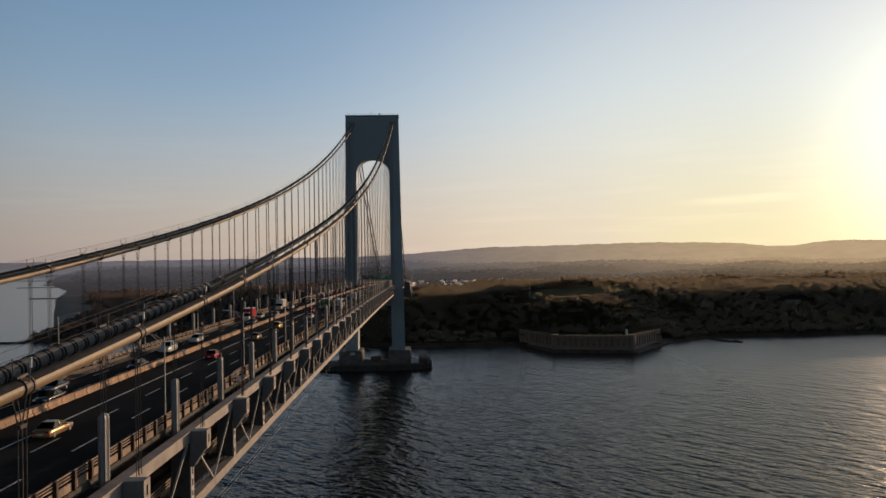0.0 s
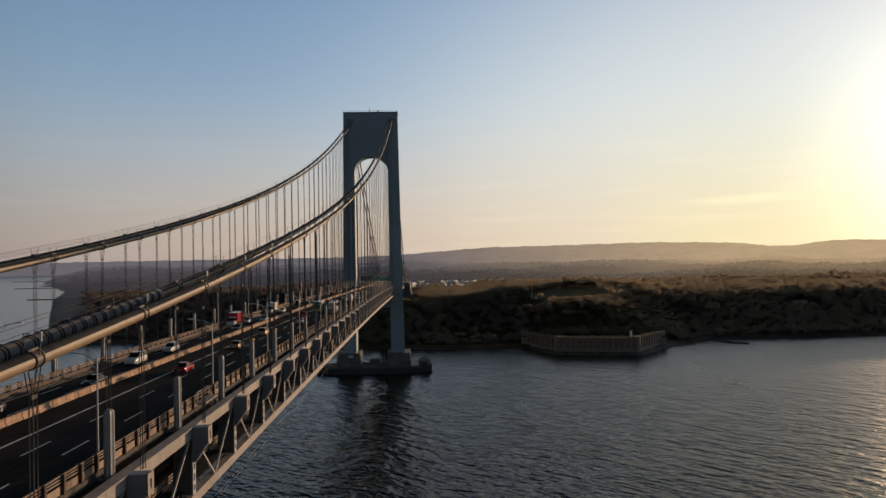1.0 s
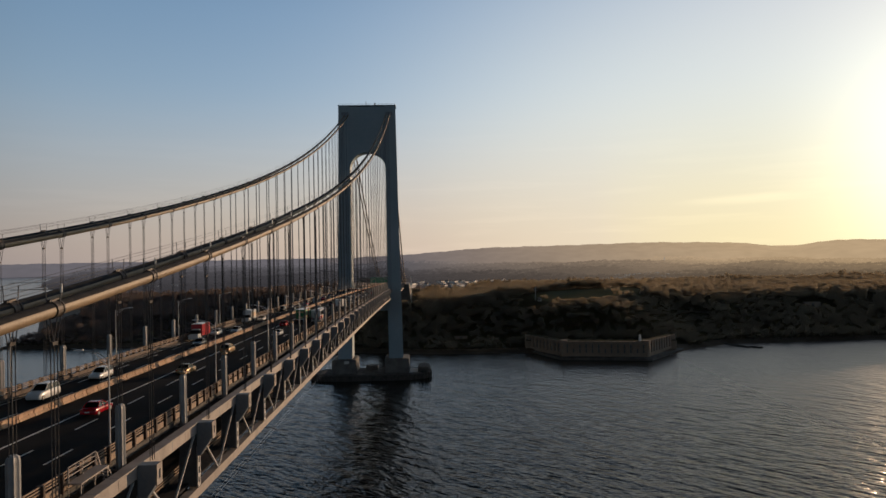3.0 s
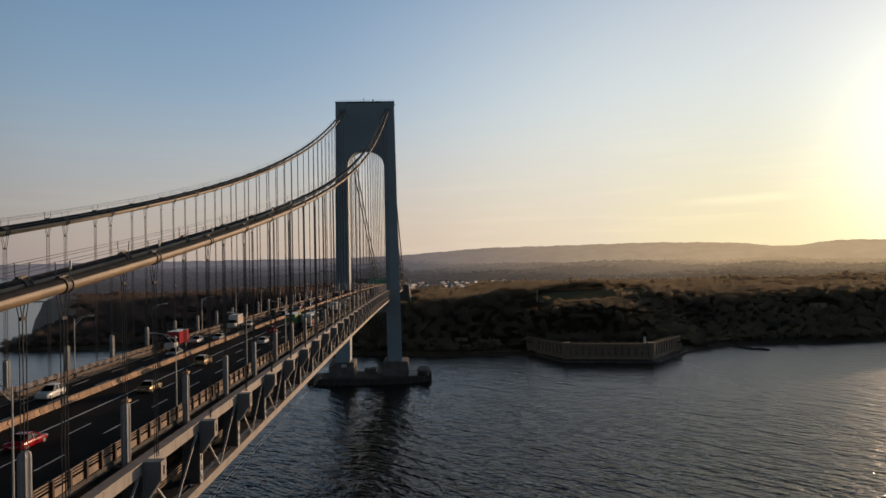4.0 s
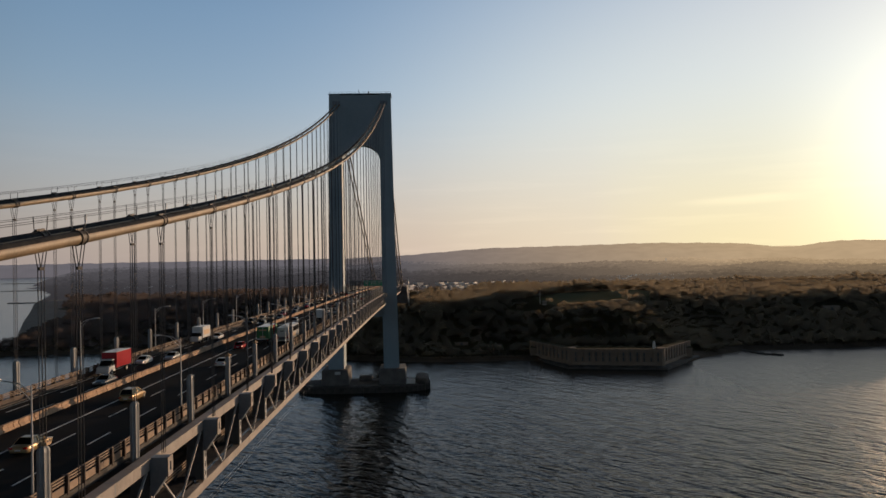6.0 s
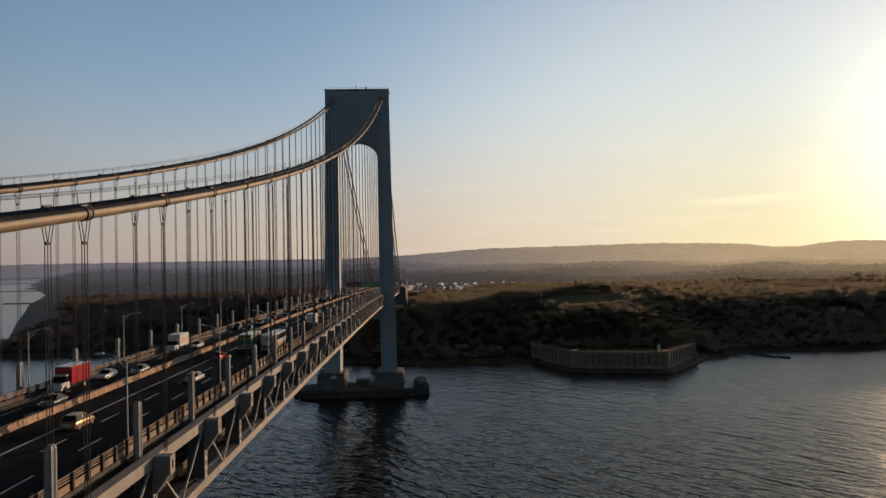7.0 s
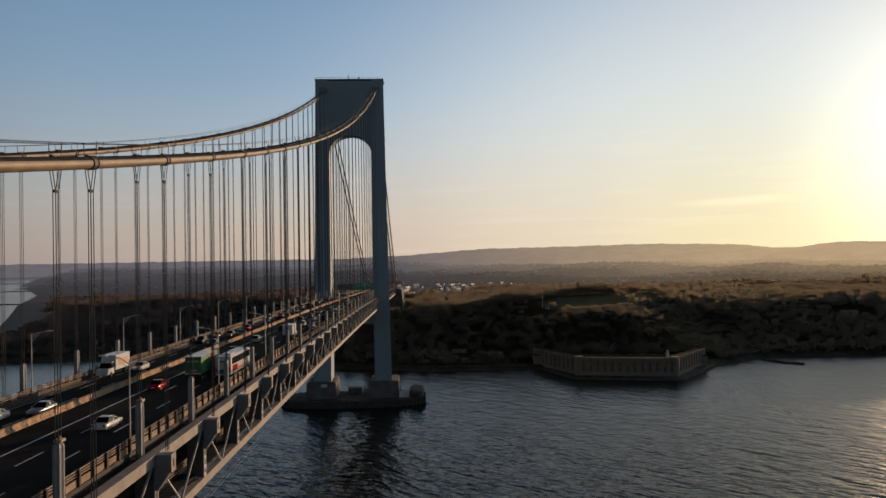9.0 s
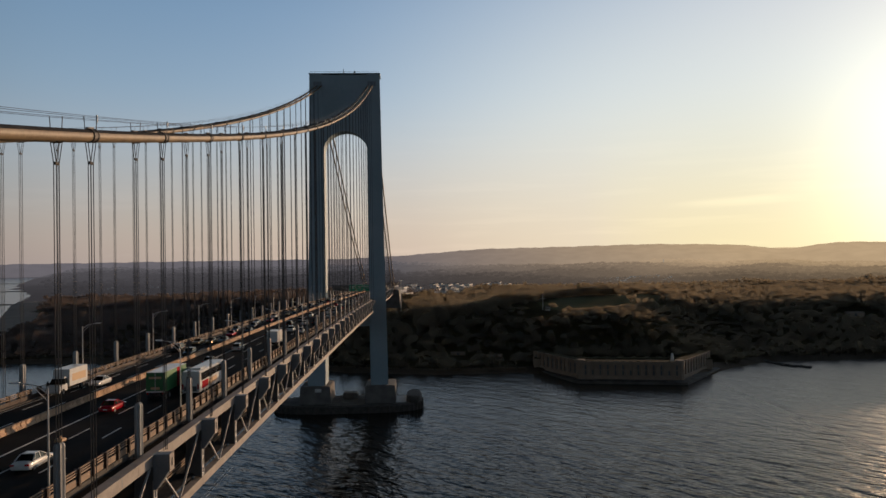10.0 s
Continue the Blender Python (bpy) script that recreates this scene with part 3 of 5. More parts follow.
arch = [(13.4 * math.cos(a), 162.5 + 13.3 * math.sin(a) ** 0.94) for a in [math.pi * i / 28 for i in range(29)]]
portal = Geo()
rows = []
for x, z in arch:
    rows.append([(x, -5.6, z), (x, 5.6, z), (x, 5.6, 210.2), (x, -5.6, 210.2)])
portal.sweep(rows)
part("portal", portal, TOWER, tower)
part("parapet", Geo().box(-21.7, 21.7, -6.5, 6.5, 210.6, 211.2), TOWER, tower)
posts = Geo()
for k in range(15):
    posts.tube([(-21 + 3 * k, -6.2, 211.2), (-21 + 3 * k, -6.2, 212.2)], 0.06, 5)
posts.tube([(-21, -6.2, 212.2), (21, -6.2, 212.2)], 0.06, 5)
part("top_railing", posts, STEEL_DARK, tower)
part("beacon_mast", Geo().tube([(-0.8, -3, 211), (-0.8, -3, 214.5)], 0.22, 6), STEEL_DARK, tower)
part("beacon", Geo().tube([(6, -3, 211), (6, -3, 213.2)], 0.5, 8), STEEL_DARK, tower)
for k in range(1, 8):
    x = -13.4 + 26.8 * k / 8
    part("portal_stiffener", Geo().box(x - 0.14, x + 0.14, -5.66, -5.58, 177.5, 210.1), TOWER, tower)
part("strut", Geo().box(-13.2, 13.2, -4, 4, 56, 63), TOWER, tower)


def oval(a, b, power, n=48):
    out = []
    for i in range(n):
        t = 2 * math.pi * i / n
        c, s = math.cos(t), math.sin(t)
        out.append((math.copysign(abs(c) ** (2 / power), c) * a, math.copysign(abs(s) ** (2 / power), s) * b))
    return out


pier = thing("bridge_pier", "low concrete pier with dark timber fender standing in water", "bridge pier")
base = oval(43.0, 15.2, 3.2)
part("pier_base", Geo().hull([(x, y, 1) for x, y in base], [(x, y, 9.9) for x, y in base]), ROCK, pier)
fend = Geo()
outer, inner = oval(45.0, 17.0, 3.2), oval(43.4, 15.5, 3.2)
m = len(outer)
fend.sweep([[(outer[i % m][0], outer[i % m][1], 2), (outer[i % m][0], outer[i % m][1], 9.3), (inner[i % m][0], inner[i % m][1], 9.3), (inner[i % m][0], inner[i % m][1], 2)] for i in range(m + 1)])
part("fender", fend, TIMBER_SHADE, pier, "dark wet timber fender ring")
for i in range(0, 48, 1):
    x, y = outer[i]
    part("fender_post", Geo().tube([(x * 1.006, y * 1.01, 2), (x * 1.006, y * 1.01, 9.9)], 0.45, 7), TIMBER_SHADE, pier)
def oval_at(cx, a, b, z):
    return [(cx + x, y, z) for x, y in oval(a, b, 2.6, 28)]


part("end_cap", Geo().sweep([oval_at(39.8, 4.6, 11.5, 9.8), oval_at(39.9, 4.7, 11.6, 12.6), oval_at(39.9, 4.2, 11.0, 13.6), oval_at(39.9, 3.0, 9.2, 14.0)]), TIMBER_SHADE, pier, "dark rounded timber end of the fender")
# white slab paints in the sunlight on the pier floor
part("landing_slab", Geo().box(28.7, 35.1, -9.5, 9.5, 9.902, 10.15), WHITE_WALL, pier, "white slab painted as a sunlit patch of pier floor", bevel=0.05)
part("tank", Geo().box(-4.5, 4.5, 4, 10, 9.9, 13.5), CONCRETE, pier, bevel=0.3)
part("notice_board", Geo().box(-19.6, -15.8, -11.5, -11.2, 17.4, 19.4), PAINT, pier, "white notice board on the pedestal")
anch = thing("anchorage", "massive concrete cable anchorage on the shore", "anchorage")
part("block", Geo().hull([(sx * 26, y, 8) for sx, y in ((-1, 352), (1, 352), (1, 420), (-1, 420))], [(sx * 22, y, 60) for sx, y in ((-1, 356), (1, 356), (1, 416), (-1, 416))]), CONCRETE, anch, bevel=1.0)

# ---- decks ----
upper = thing("road_deck", "dark asphalt upper bridge road with painted lanes", "road", kind="structure")
part("roadway", deck_strip(-13.0, 13.0, -0.45, 0.0, Y0, 900, 15), ASPHALT, upper)
# kerbs and gratings coloured near black, for the shadow beside the railing
part("edge_kerb", deck_strip(12.55, 13.35, -0.45, 0.16, Y0, Y1), TIMBER_SHADE, upper)
part("edge_kerb", deck_strip(-13.35, -12.55, -0.45, 0.16, Y0, Y1), TIMBER_SHADE, upper)
for sx in (-1, 1):
    a, b = sorted((sx * 13.36, sx * 14.83))
    part("walkway_grating", deck_strip(a, b, -1.15, -1.02, Y0, -7.5), SHADE_RING_DARK, upper, "steel grating walkway coloured dark for shade")
part("solid_line", deck_strip(0.39, 0.67, 0.0, 0.006, Y0, 900, 15), PAINT, upper)
part("solid_line", deck_strip(11.9, 12.05, 0.0, 0.006, Y0, 900, 15), PAINT, upper)
part("solid_line", deck_strip(-12.1, -11.95, 0.0, 0.006, Y0, 900, 15), PAINT, upper)
dash = Geo().box(-0.10, 0.10, -2.4, 2.4, 0.0, 0.006).mesh("lane_dash", PAINT)
for y in np.arange(-667.1, 100, 12.45):
    for x in (3.95, 7.55, -7.1, -10.3):
        placed("lane_dash", dash, upper, deck_turn(float(y) + (0 if x > 0 else 4)) @ Matrix.Translation((x, 0, 0)))
low = thing("lower_deck", "dark lower bridge road behind the truss", "road", kind="structure")
part("roadway", deck_strip(-12.9, 12.9, -6.6, -6.1, Y0, Y1), ASPHALT, low)
for sx in (-1, 1):
    a, b = sorted((sx * 12.902, sx * 14.84))
    # added strip closes the gap; its black stands in for the inner shade
    part("gap_shade_strip", deck_strip(a, b, -6.75, -6.5, Y0, -7.5), SHADE_RING_DARK, low, "near-black strip closing the gap beside the lower road")
    for z in (-5.1, -5.4, -5.7):
        a, b = sorted((sx * 13.2, sx * 13.3))
        part("guard_rail", deck_strip(a, b, z - 0.06, z + 0.06, Y0, -8), PARAPET, low)

# ---- stiffening trusses ----
bracket_me = Geo().sweep([[(15.82, y, -3.5), (16.15, y, -3.5), (17.4, y, -1.6), (17.4, y, 0.02), (15.82, y, 0.02)] for y in (-0.55, 0.55)]).mesh("bracket", STEEL, bevel=0.03, segments=1)
fl = Geo().box(17.402, 17.5, -0.6, -0.2, -1.75, 0.05).box(17.402, 17.5, 0.2, 0.6, -1.75, 0.05).box(17.402, 17.5, -0.2, 0.2, -0.45, 0.05).box(17.402, 17.5, -0.2, 0.2, -1.75, -1.25)
flange_me = fl.mesh("flange", STEEL_PALE)
vp = Geo().box(15.72, 15.86, -0.42, -0.2, -6.9, -2.6).box(15.72, 15.86, 0.2, 0.42, -6.9, -2.6)
for z in (-6.9, -5.9, -4.8, -3.7, -2.9):
    vp.box(15.72, 15.86, -0.2, 0.2, z, z + 0.42)
perf_me = vp.mesh("perforated_post", STRUT)
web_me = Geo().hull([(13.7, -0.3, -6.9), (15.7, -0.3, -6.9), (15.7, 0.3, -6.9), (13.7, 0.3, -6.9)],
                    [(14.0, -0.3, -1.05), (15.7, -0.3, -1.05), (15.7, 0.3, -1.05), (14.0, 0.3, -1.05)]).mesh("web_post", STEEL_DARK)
diag_me = {s: Geo().beam((15.58, s * 0.75, -1.3), (15.58, s * 7.4, -7.05), 0.17, 0.19, (1, 0, 0)).mesh("diagonal", STRUT) for s in (-1, 1)}
wire_me = Geo().beam((15.3, 0, -7.9), (17.45, 0, -8.2), 0.07, 0.1).mesh("wire_bracket", STEEL_DARK)
splice_me = Geo().box(14.95, 15.78, -0.30, 0.30, 0.02, 0.034).box(15.802, 15.816, -0.30, 0.30, -1.05, -0.14).mesh("splice_plate", STEEL_PALE, bevel=0.006, segments=1)
seam_me = Geo().box(14.86, 15.79, -0.06, 0.06, 0.02, 0.032).box(15.802, 15.812, -0.06, 0.06, -1.12, -0.12).mesh("seam_cover", STEEL, bevel=0.005, segments=1)
MIRROR = Matrix.Diagonal((-1, 1, 1, 1))
for sx in (1, -1):
    flip = Matrix.Identity(4) if sx > 0 else MIRROR
    truss = thing("stiffening_truss", "pale painted steel side truss with brackets, lit golden" if sx > 0 else "pale painted steel side truss in shade", "truss", group="bridge trusses")
    for ya, yb in ((Y0, -7.2), (8.5, Y1)):
        a, b = sorted((sx * 14.85, sx * 15.8))
        part("top_chord", deck_strip(a, b, -1.15, 0.02, ya, yb), STEEL_PALE, truss)
        part("bottom_chord", deck_strip(a, b, -8.0, -7.0, ya, yb), STEEL_PALE, truss)
        a, b = sorted((sx * 15.802, sx * 15.9))
        part("chord_lip", deck_strip(a, b, -0.1, 0.02, ya, yb), STEEL_PALE, truss)
    if sx > 0:
        for x in (16.95, 17.4):
            part("maintenance_wire", Geo().tube([(x, y, deck_z(y) - 8.2) for y in span_ys(Y0, -330, 8)], 0.012, 4), STEEL, truss, "thin grey wire under the truss edge")
    for n in NODES:
        pl = deck_turn(node_y(n)) @ flip
        if node_y(n) < -200:
            for y, me in ((3.6, splice_me), (7.55, seam_me), (11.4, splice_me)):
                placed("splice_plate" if me is splice_me else "seam_cover", me, truss, deck_turn(node_y(n) + y) @ flip)
        if sx > 0 and node_y(n) < -330:
            placed("wire_bracket", wire_me, truss, pl)
        bra = placed("bracket", bracket_me, truss, pl)
        placed("flange", flange_me, bra, Matrix.Identity(4))
        placed("perforated_post", perf_me, truss, pl)
        placed("web_post", web_me, truss, pl)
        for s in (-1, 1):
            if abs(node_y(n) + s * 7) > 8:
                placed("diagonal", diag_me[s], truss, pl)

# beams and stringers under the decks are darker than the chords
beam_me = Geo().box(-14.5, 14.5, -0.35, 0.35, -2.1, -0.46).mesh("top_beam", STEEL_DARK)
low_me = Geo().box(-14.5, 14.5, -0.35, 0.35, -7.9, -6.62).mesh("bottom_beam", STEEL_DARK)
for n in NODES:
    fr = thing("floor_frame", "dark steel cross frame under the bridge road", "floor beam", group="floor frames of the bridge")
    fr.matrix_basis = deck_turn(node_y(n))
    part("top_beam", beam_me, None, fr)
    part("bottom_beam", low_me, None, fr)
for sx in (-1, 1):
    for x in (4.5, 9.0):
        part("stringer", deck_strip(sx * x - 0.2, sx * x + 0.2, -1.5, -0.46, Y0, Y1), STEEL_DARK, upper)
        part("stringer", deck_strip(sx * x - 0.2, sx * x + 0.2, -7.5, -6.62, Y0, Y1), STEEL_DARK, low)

# ---- main cables ----
band_geo = Geo()
band_geo.tube([(0, -0.40, 0), (0, 0.40, 0)], 0.515, 16)
band_geo.tube([(0, -0.44, 0), (0, -0.30, 0)], 0.57, 16).tube([(0, 0.30, 0), (0, 0.44, 0)], 0.57, 16)
band_geo.box(-0.1, 0.1, -0.5, 0.5, 0.48, 0.66)
band_me = band_geo.mesh("cable_band", BAND)
stanchion_me = Geo().tube([(-0.5, 0, 1.55), (-0.42, 0, 0.3), (0.42, 0, 0.3), (0.5, 0, 1.55)], 0.036, 5).mesh("stanchion", STEEL_DARK)
ring_me = Geo().tube([(0, -0.26, 0), (0, -0.12, 0)], 0.575, 14).tube([(0, 0.12, 0), (0, 0.26, 0)], 0.575, 14).mesh("wrapping_ring", SHADE_RING_DARK)
cap_me = Geo().tube([(0.5, 0, 1.05), (0.5, 0, 1.62)], 0.075, 8).mesh("post_cap", LAMP_GREY)
for x in (X_OUT, X_IN, -X_IN, -X_OUT):
    cab = thing("main_cable", "thick round painted main suspension cable with hand ropes", "cable", group="main cables of the bridge")
    path = [(x, y, cable_z(y)) for y in span_ys(Y0, -4, 5)]
    part("strand", Geo().tube(path, 0.48, 18), CABLE, cab, smooth=True)
    part("strand", Geo().tube([(x, y, cable_z(y)) for y in span_ys(4, 372, 8)], 0.48, 12), CABLE, cab, smooth=True)
    # dark strip paints in the shaded top of the cable
    arc = [radians(27 + 126 * i / 8) for i in range(9)]
    part("top_shade_strip", Geo().sweep([[(x + r * math.cos(q), y, cable_z(y) + r * math.sin(q)) for r, turn in ((0.495, arc), (0.46, arc[::-1])) for q in turn]
                                       for y in span_ys(Y0, -6, 5)]), SHADE_RING_DARK, cab, "dark strip along the cable top, painted as its shade")
    for s in (-1, 1):
        part("hand_rope", Geo().tube([(x + 0.5 * s, y, cable_z(y) + 1.5) for y in span_ys(Y0, -8, 7.55)], 0.017, 4), ROPE, cab)
    for n in NODES:
        y = node_y(n)
        slope = math.atan((cable_z(y + 1) - cable_z(y - 1)) / 2)
        pl = Matrix.Translation((x, y, cable_z(y))) @ Matrix.Rotation(slope, 4, "X")
        if y < 0:
            placed("cable_band", band_me, cab, pl)
        if y < 0:
            post = placed("stanchion", stanchion_me, cab, Matrix.Translation((x, y, cable_z(y))))
            if x == X_OUT:
                placed("post_cap", cap_me, post, Matrix.Identity(4), "pale post cap")
    if x == X_IN:
        part("wrapping", Geo().tube([(x, y, cable_z(y)) for y in span_ys(-600, -478, 4)], 0.53, 16), STEEL_DARK, cab, "dark protective cable wrapping", smooth=True)
        for y in np.arange(-600, -478, 1.55):
            slope = math.atan((cable_z(float(y) + 1) - cable_z(float(y) - 1)) / 2)
            placed("wrapping_ring", ring_me, cab, Matrix.Translation((x, float(y), cable_z(float(y)))) @ Matrix.Rotation(slope, 4, "X"))

# ---- suspenders ----
yoke_me = Geo().box(-0.1, 0.1, -0.3, 0.3, -0.11, 0.11).mesh("clamp", TIMBER_SHADE)
flute = []
for i in range(24):
    t = 2 * math.pi * i / 24
    r = 0.36 if i % 3 else 0.43
    flute.append((r * 0.9 * math.cos(t), r * math.sin(t) * 1.25))
cas = Geo().sweep([[(x * s, y * s, z) for x, y in flute] for z, s in ((-0.6, 1), (4.75, 1), (4.98, 0.86), (5.12, 0.5))])
casing_me = cas.mesh("casing", CASING)
foot_me = Geo().box(-0.45, 0.45, -0.6, 0.6, -1.05, -0.35).mesh("casing_foot", STEEL_DARK)
for n in NODES:
    y = node_y(n)
    if y > 330:
        continue
    zc, zd = cable_z(y), deck_z(y)
    if zc - zd < 4.5:
        continue
    for x in (X_OUT, X_IN, -X_IN, -X_OUT):
        sus = thing("suspender", "steel suspender ropes with grey casing at the road" if abs(x) == X_IN else "steel suspender ropes hanging to the truss bracket", "suspender rope", (x, y, zd), group="suspenders of the bridge")
        top, foot = zc - zd, 0.3
        fork = 2.15
        for s, q in ((-1, -1), (-1, 1), (1, -1), (1, 1)):
            part("rope", Geo().tube([(0.06 * q, 0.72 * s + 0.1 * q, top - 0.25), (0.06 * q, 0.2 * s + 0.09 * q, top - fork), (0.06 * q, 0.2 * s + 0.09 * q, foot)], 0.035, 5), ROPE, sus)
        placed("clamp", yoke_me, sus, Matrix.Translation((0, 0, top - fork)))
        if abs(x) == X_IN:
            placed("casing", casing_me, sus, Matrix.Identity(4), "grey fluted casing with a rounded cap")
            placed("casing_foot", foot_me, sus, Matrix.Identity(4))

# ---- street lamps ----
def street_lamp(sx):
    la = thing("street_lamp", "slim galvanised street lamp at the bridge railing", "street lamp", group="street lamps on the bridge")
    part("pole", Geo().tube([(0, 0, -0.6), (0, 0, 3), (0, 0, 9.2)], 0, 8, [0.09, 0.08, 0.055]), LAMP_GREY, la)
    part("base", Geo().box(-0.16, 0.16, -0.16, 0.16, -0.6, 0.35), LAMP_GREY, la, bevel=0.03)
    part("arm", Geo().tube([(0, 0, 8.7), (-sx * 0.9, 0, 9.35), (-sx * 2.3, 0, 9.6)], 0.045, 6), LAMP_GREY, la)
    part("brace", Geo().tube([(0, 0, 8.1), (-sx * 1.3, 0, 9.4)], 0.03, 5), LAMP_GREY, la)
    part("lamp_head", Geo().hull([(-sx * 2.2, -0.14, 9.52), (-sx * 3.0, -0.12, 9.56), (-sx * 3.0, 0.12, 9.56), (-sx * 2.2, 0.14, 9.52)],
                                 [(-sx * 2.2, -0.1, 9.68), (-sx * 3.0, -0.08, 9.66), (-sx * 3.0, 0.08, 9.66), (-sx * 2.2, 0.1, 9.68)]), LAMP_GREY, la)
    return la


for sx in (1, -1):
    first = street_lamp(sx)
    for k, n in enumerate(n for n in range(FIRST + 2, 24) if n % 2 == 0):
        y = node_y(n) + (1.2 if sx > 0 else 0.7)
        place = Matrix.Translation((12.8 if sx > 0 else -13.42, y, deck_z(y)))
        if k == 0:
            first.matrix_basis = place
        else:
            copy_thing(first, place)

# ---- sign gantry and approach past the tower ----
gantry = thing("sign_gantry", "green overhead road signs on a steel gantry past the tower", "road sign")
gy = 24.0
gz = deck_z(gy)
for sx in (-1, 1):
    part("post", Geo().tube([(sx * 12.7, gy, gz), (sx * 12.7, gy, gz + 8.2)], 0.2, 8), STEEL, gantry)
part("crossbar", Geo().box(-12.7, 12.7, gy - 0.15, gy + 0.15, gz + 7.9, gz + 8.2).box(-12.7, 12.7, gy - 0.15, gy + 0.15, gz + 6.7, gz + 6.95), STEEL, gantry)
for x, w in ((0.4, 4.3), (5.3, 4.9), (10.2, 4.3)):
    board = part("sign_board", Geo().box(x - w / 2, x + w / 2, gy - 0.42, gy - 0.3, gz + 4.4, gz + 8.6), SIGN_GREEN, gantry, "green sign board", bevel=0.04)
    part("legend_bar", Geo().box(x - w * 0.35, x + w * 0.35, gy - 0.434, gy - 0.424, gz + 7.3, gz + 7.7).box(x - w * 0.3, x + w * 0.22, gy - 0.434, gy - 0.424, gz + 6.3, gz + 6.6), PAINT, board)
for x, w in ((-4.2, 4.2), (-9.4, 5.6)):
    part("sign_back", Geo().box(x - w / 2, x + w / 2, gy + 0.3, gy + 0.42, gz + 4.8, gz + 8.5), STEEL_DARK, gantry, "dark back of a sign board", bevel=0.04)
for i, (x, y, h) in enumerate(((25.3, 318, 34), (24, 470, 18), (-24, 470, 18), (26, 620, 18))):
    z = float(ground_z(np.array(float(x)), np.array(float(y))))
    mast = thing("light_mast", "tall white lighting mast with a crossarm", "light mast", (x, y, z), group="light masts by the approach road")
    part("pole", Geo().tube([(0, 0, 0), (0, 0, h)], 0, 8, [0.45, 0.25]), LAMP_GREY, mast)
    part("crossarm", Geo().box(-3.2, 3.2, -0.15, 0.15, h - 0.5, h - 0.1), LAMP_GREY, mast)

# ---- vehicles ----
def paint(name, c, rough=0.25, metal=0.0):
    return material(name, tuple(q * 0.88 for q in c), c, rough, metal, 0.8)


GOLD, SILVER, WHITE = paint("gold_paint", (0.42, 0.29, 0.15), 0.3, 0.35), paint("silver_paint", (0.46, 0.47, 0.48), 0.3, 0.5), paint("white_paint", (0.72, 0.72, 0.70))
BLACK, RED, NAVY = paint("black_paint", (0.02, 0.02, 0.022)), paint("red_paint", (0.40, 0.006, 0.02)), paint("navy_paint", (0.03, 0.04, 0.07))
GREEN, GREY = paint("green_paint", (0.03, 0.16, 0.05), 0.5), paint("grey_paint", (0.14, 0.145, 0.15))
TAN = paint("tan_graphic", (0.55, 0.36, 0.2), 0.5)
wheel_cache = {}


def add_wheels(veh, r, w, spots):
    key = (r, w)
    if key not in wheel_cache:
        wheel_cache[key] = (Geo().tube([(-w / 2, 0, 0), (-w / 2 + 0.03, 0, 0), (w / 2 - 0.03, 0, 0), (w / 2, 0, 0)], 0, 16, [r * 0.9, r, r, r * 0.9]).mesh("tyre", TYRE),
                            Geo().tube([(-w / 2 - 0.012, 0, 0), (w / 2 + 0.012, 0, 0)], r * 0.6, 12).mesh("rim", RIM))
    for x, y in spots:
        wh = new("wheel")
        wh.parent = veh
        wh.location = (x, y, r)
        placed("tyre", wheel_cache[key][0], wh, Matrix.Identity(4))
        placed("rim", wheel_cache[key][1], wh, Matrix.Identity(4))


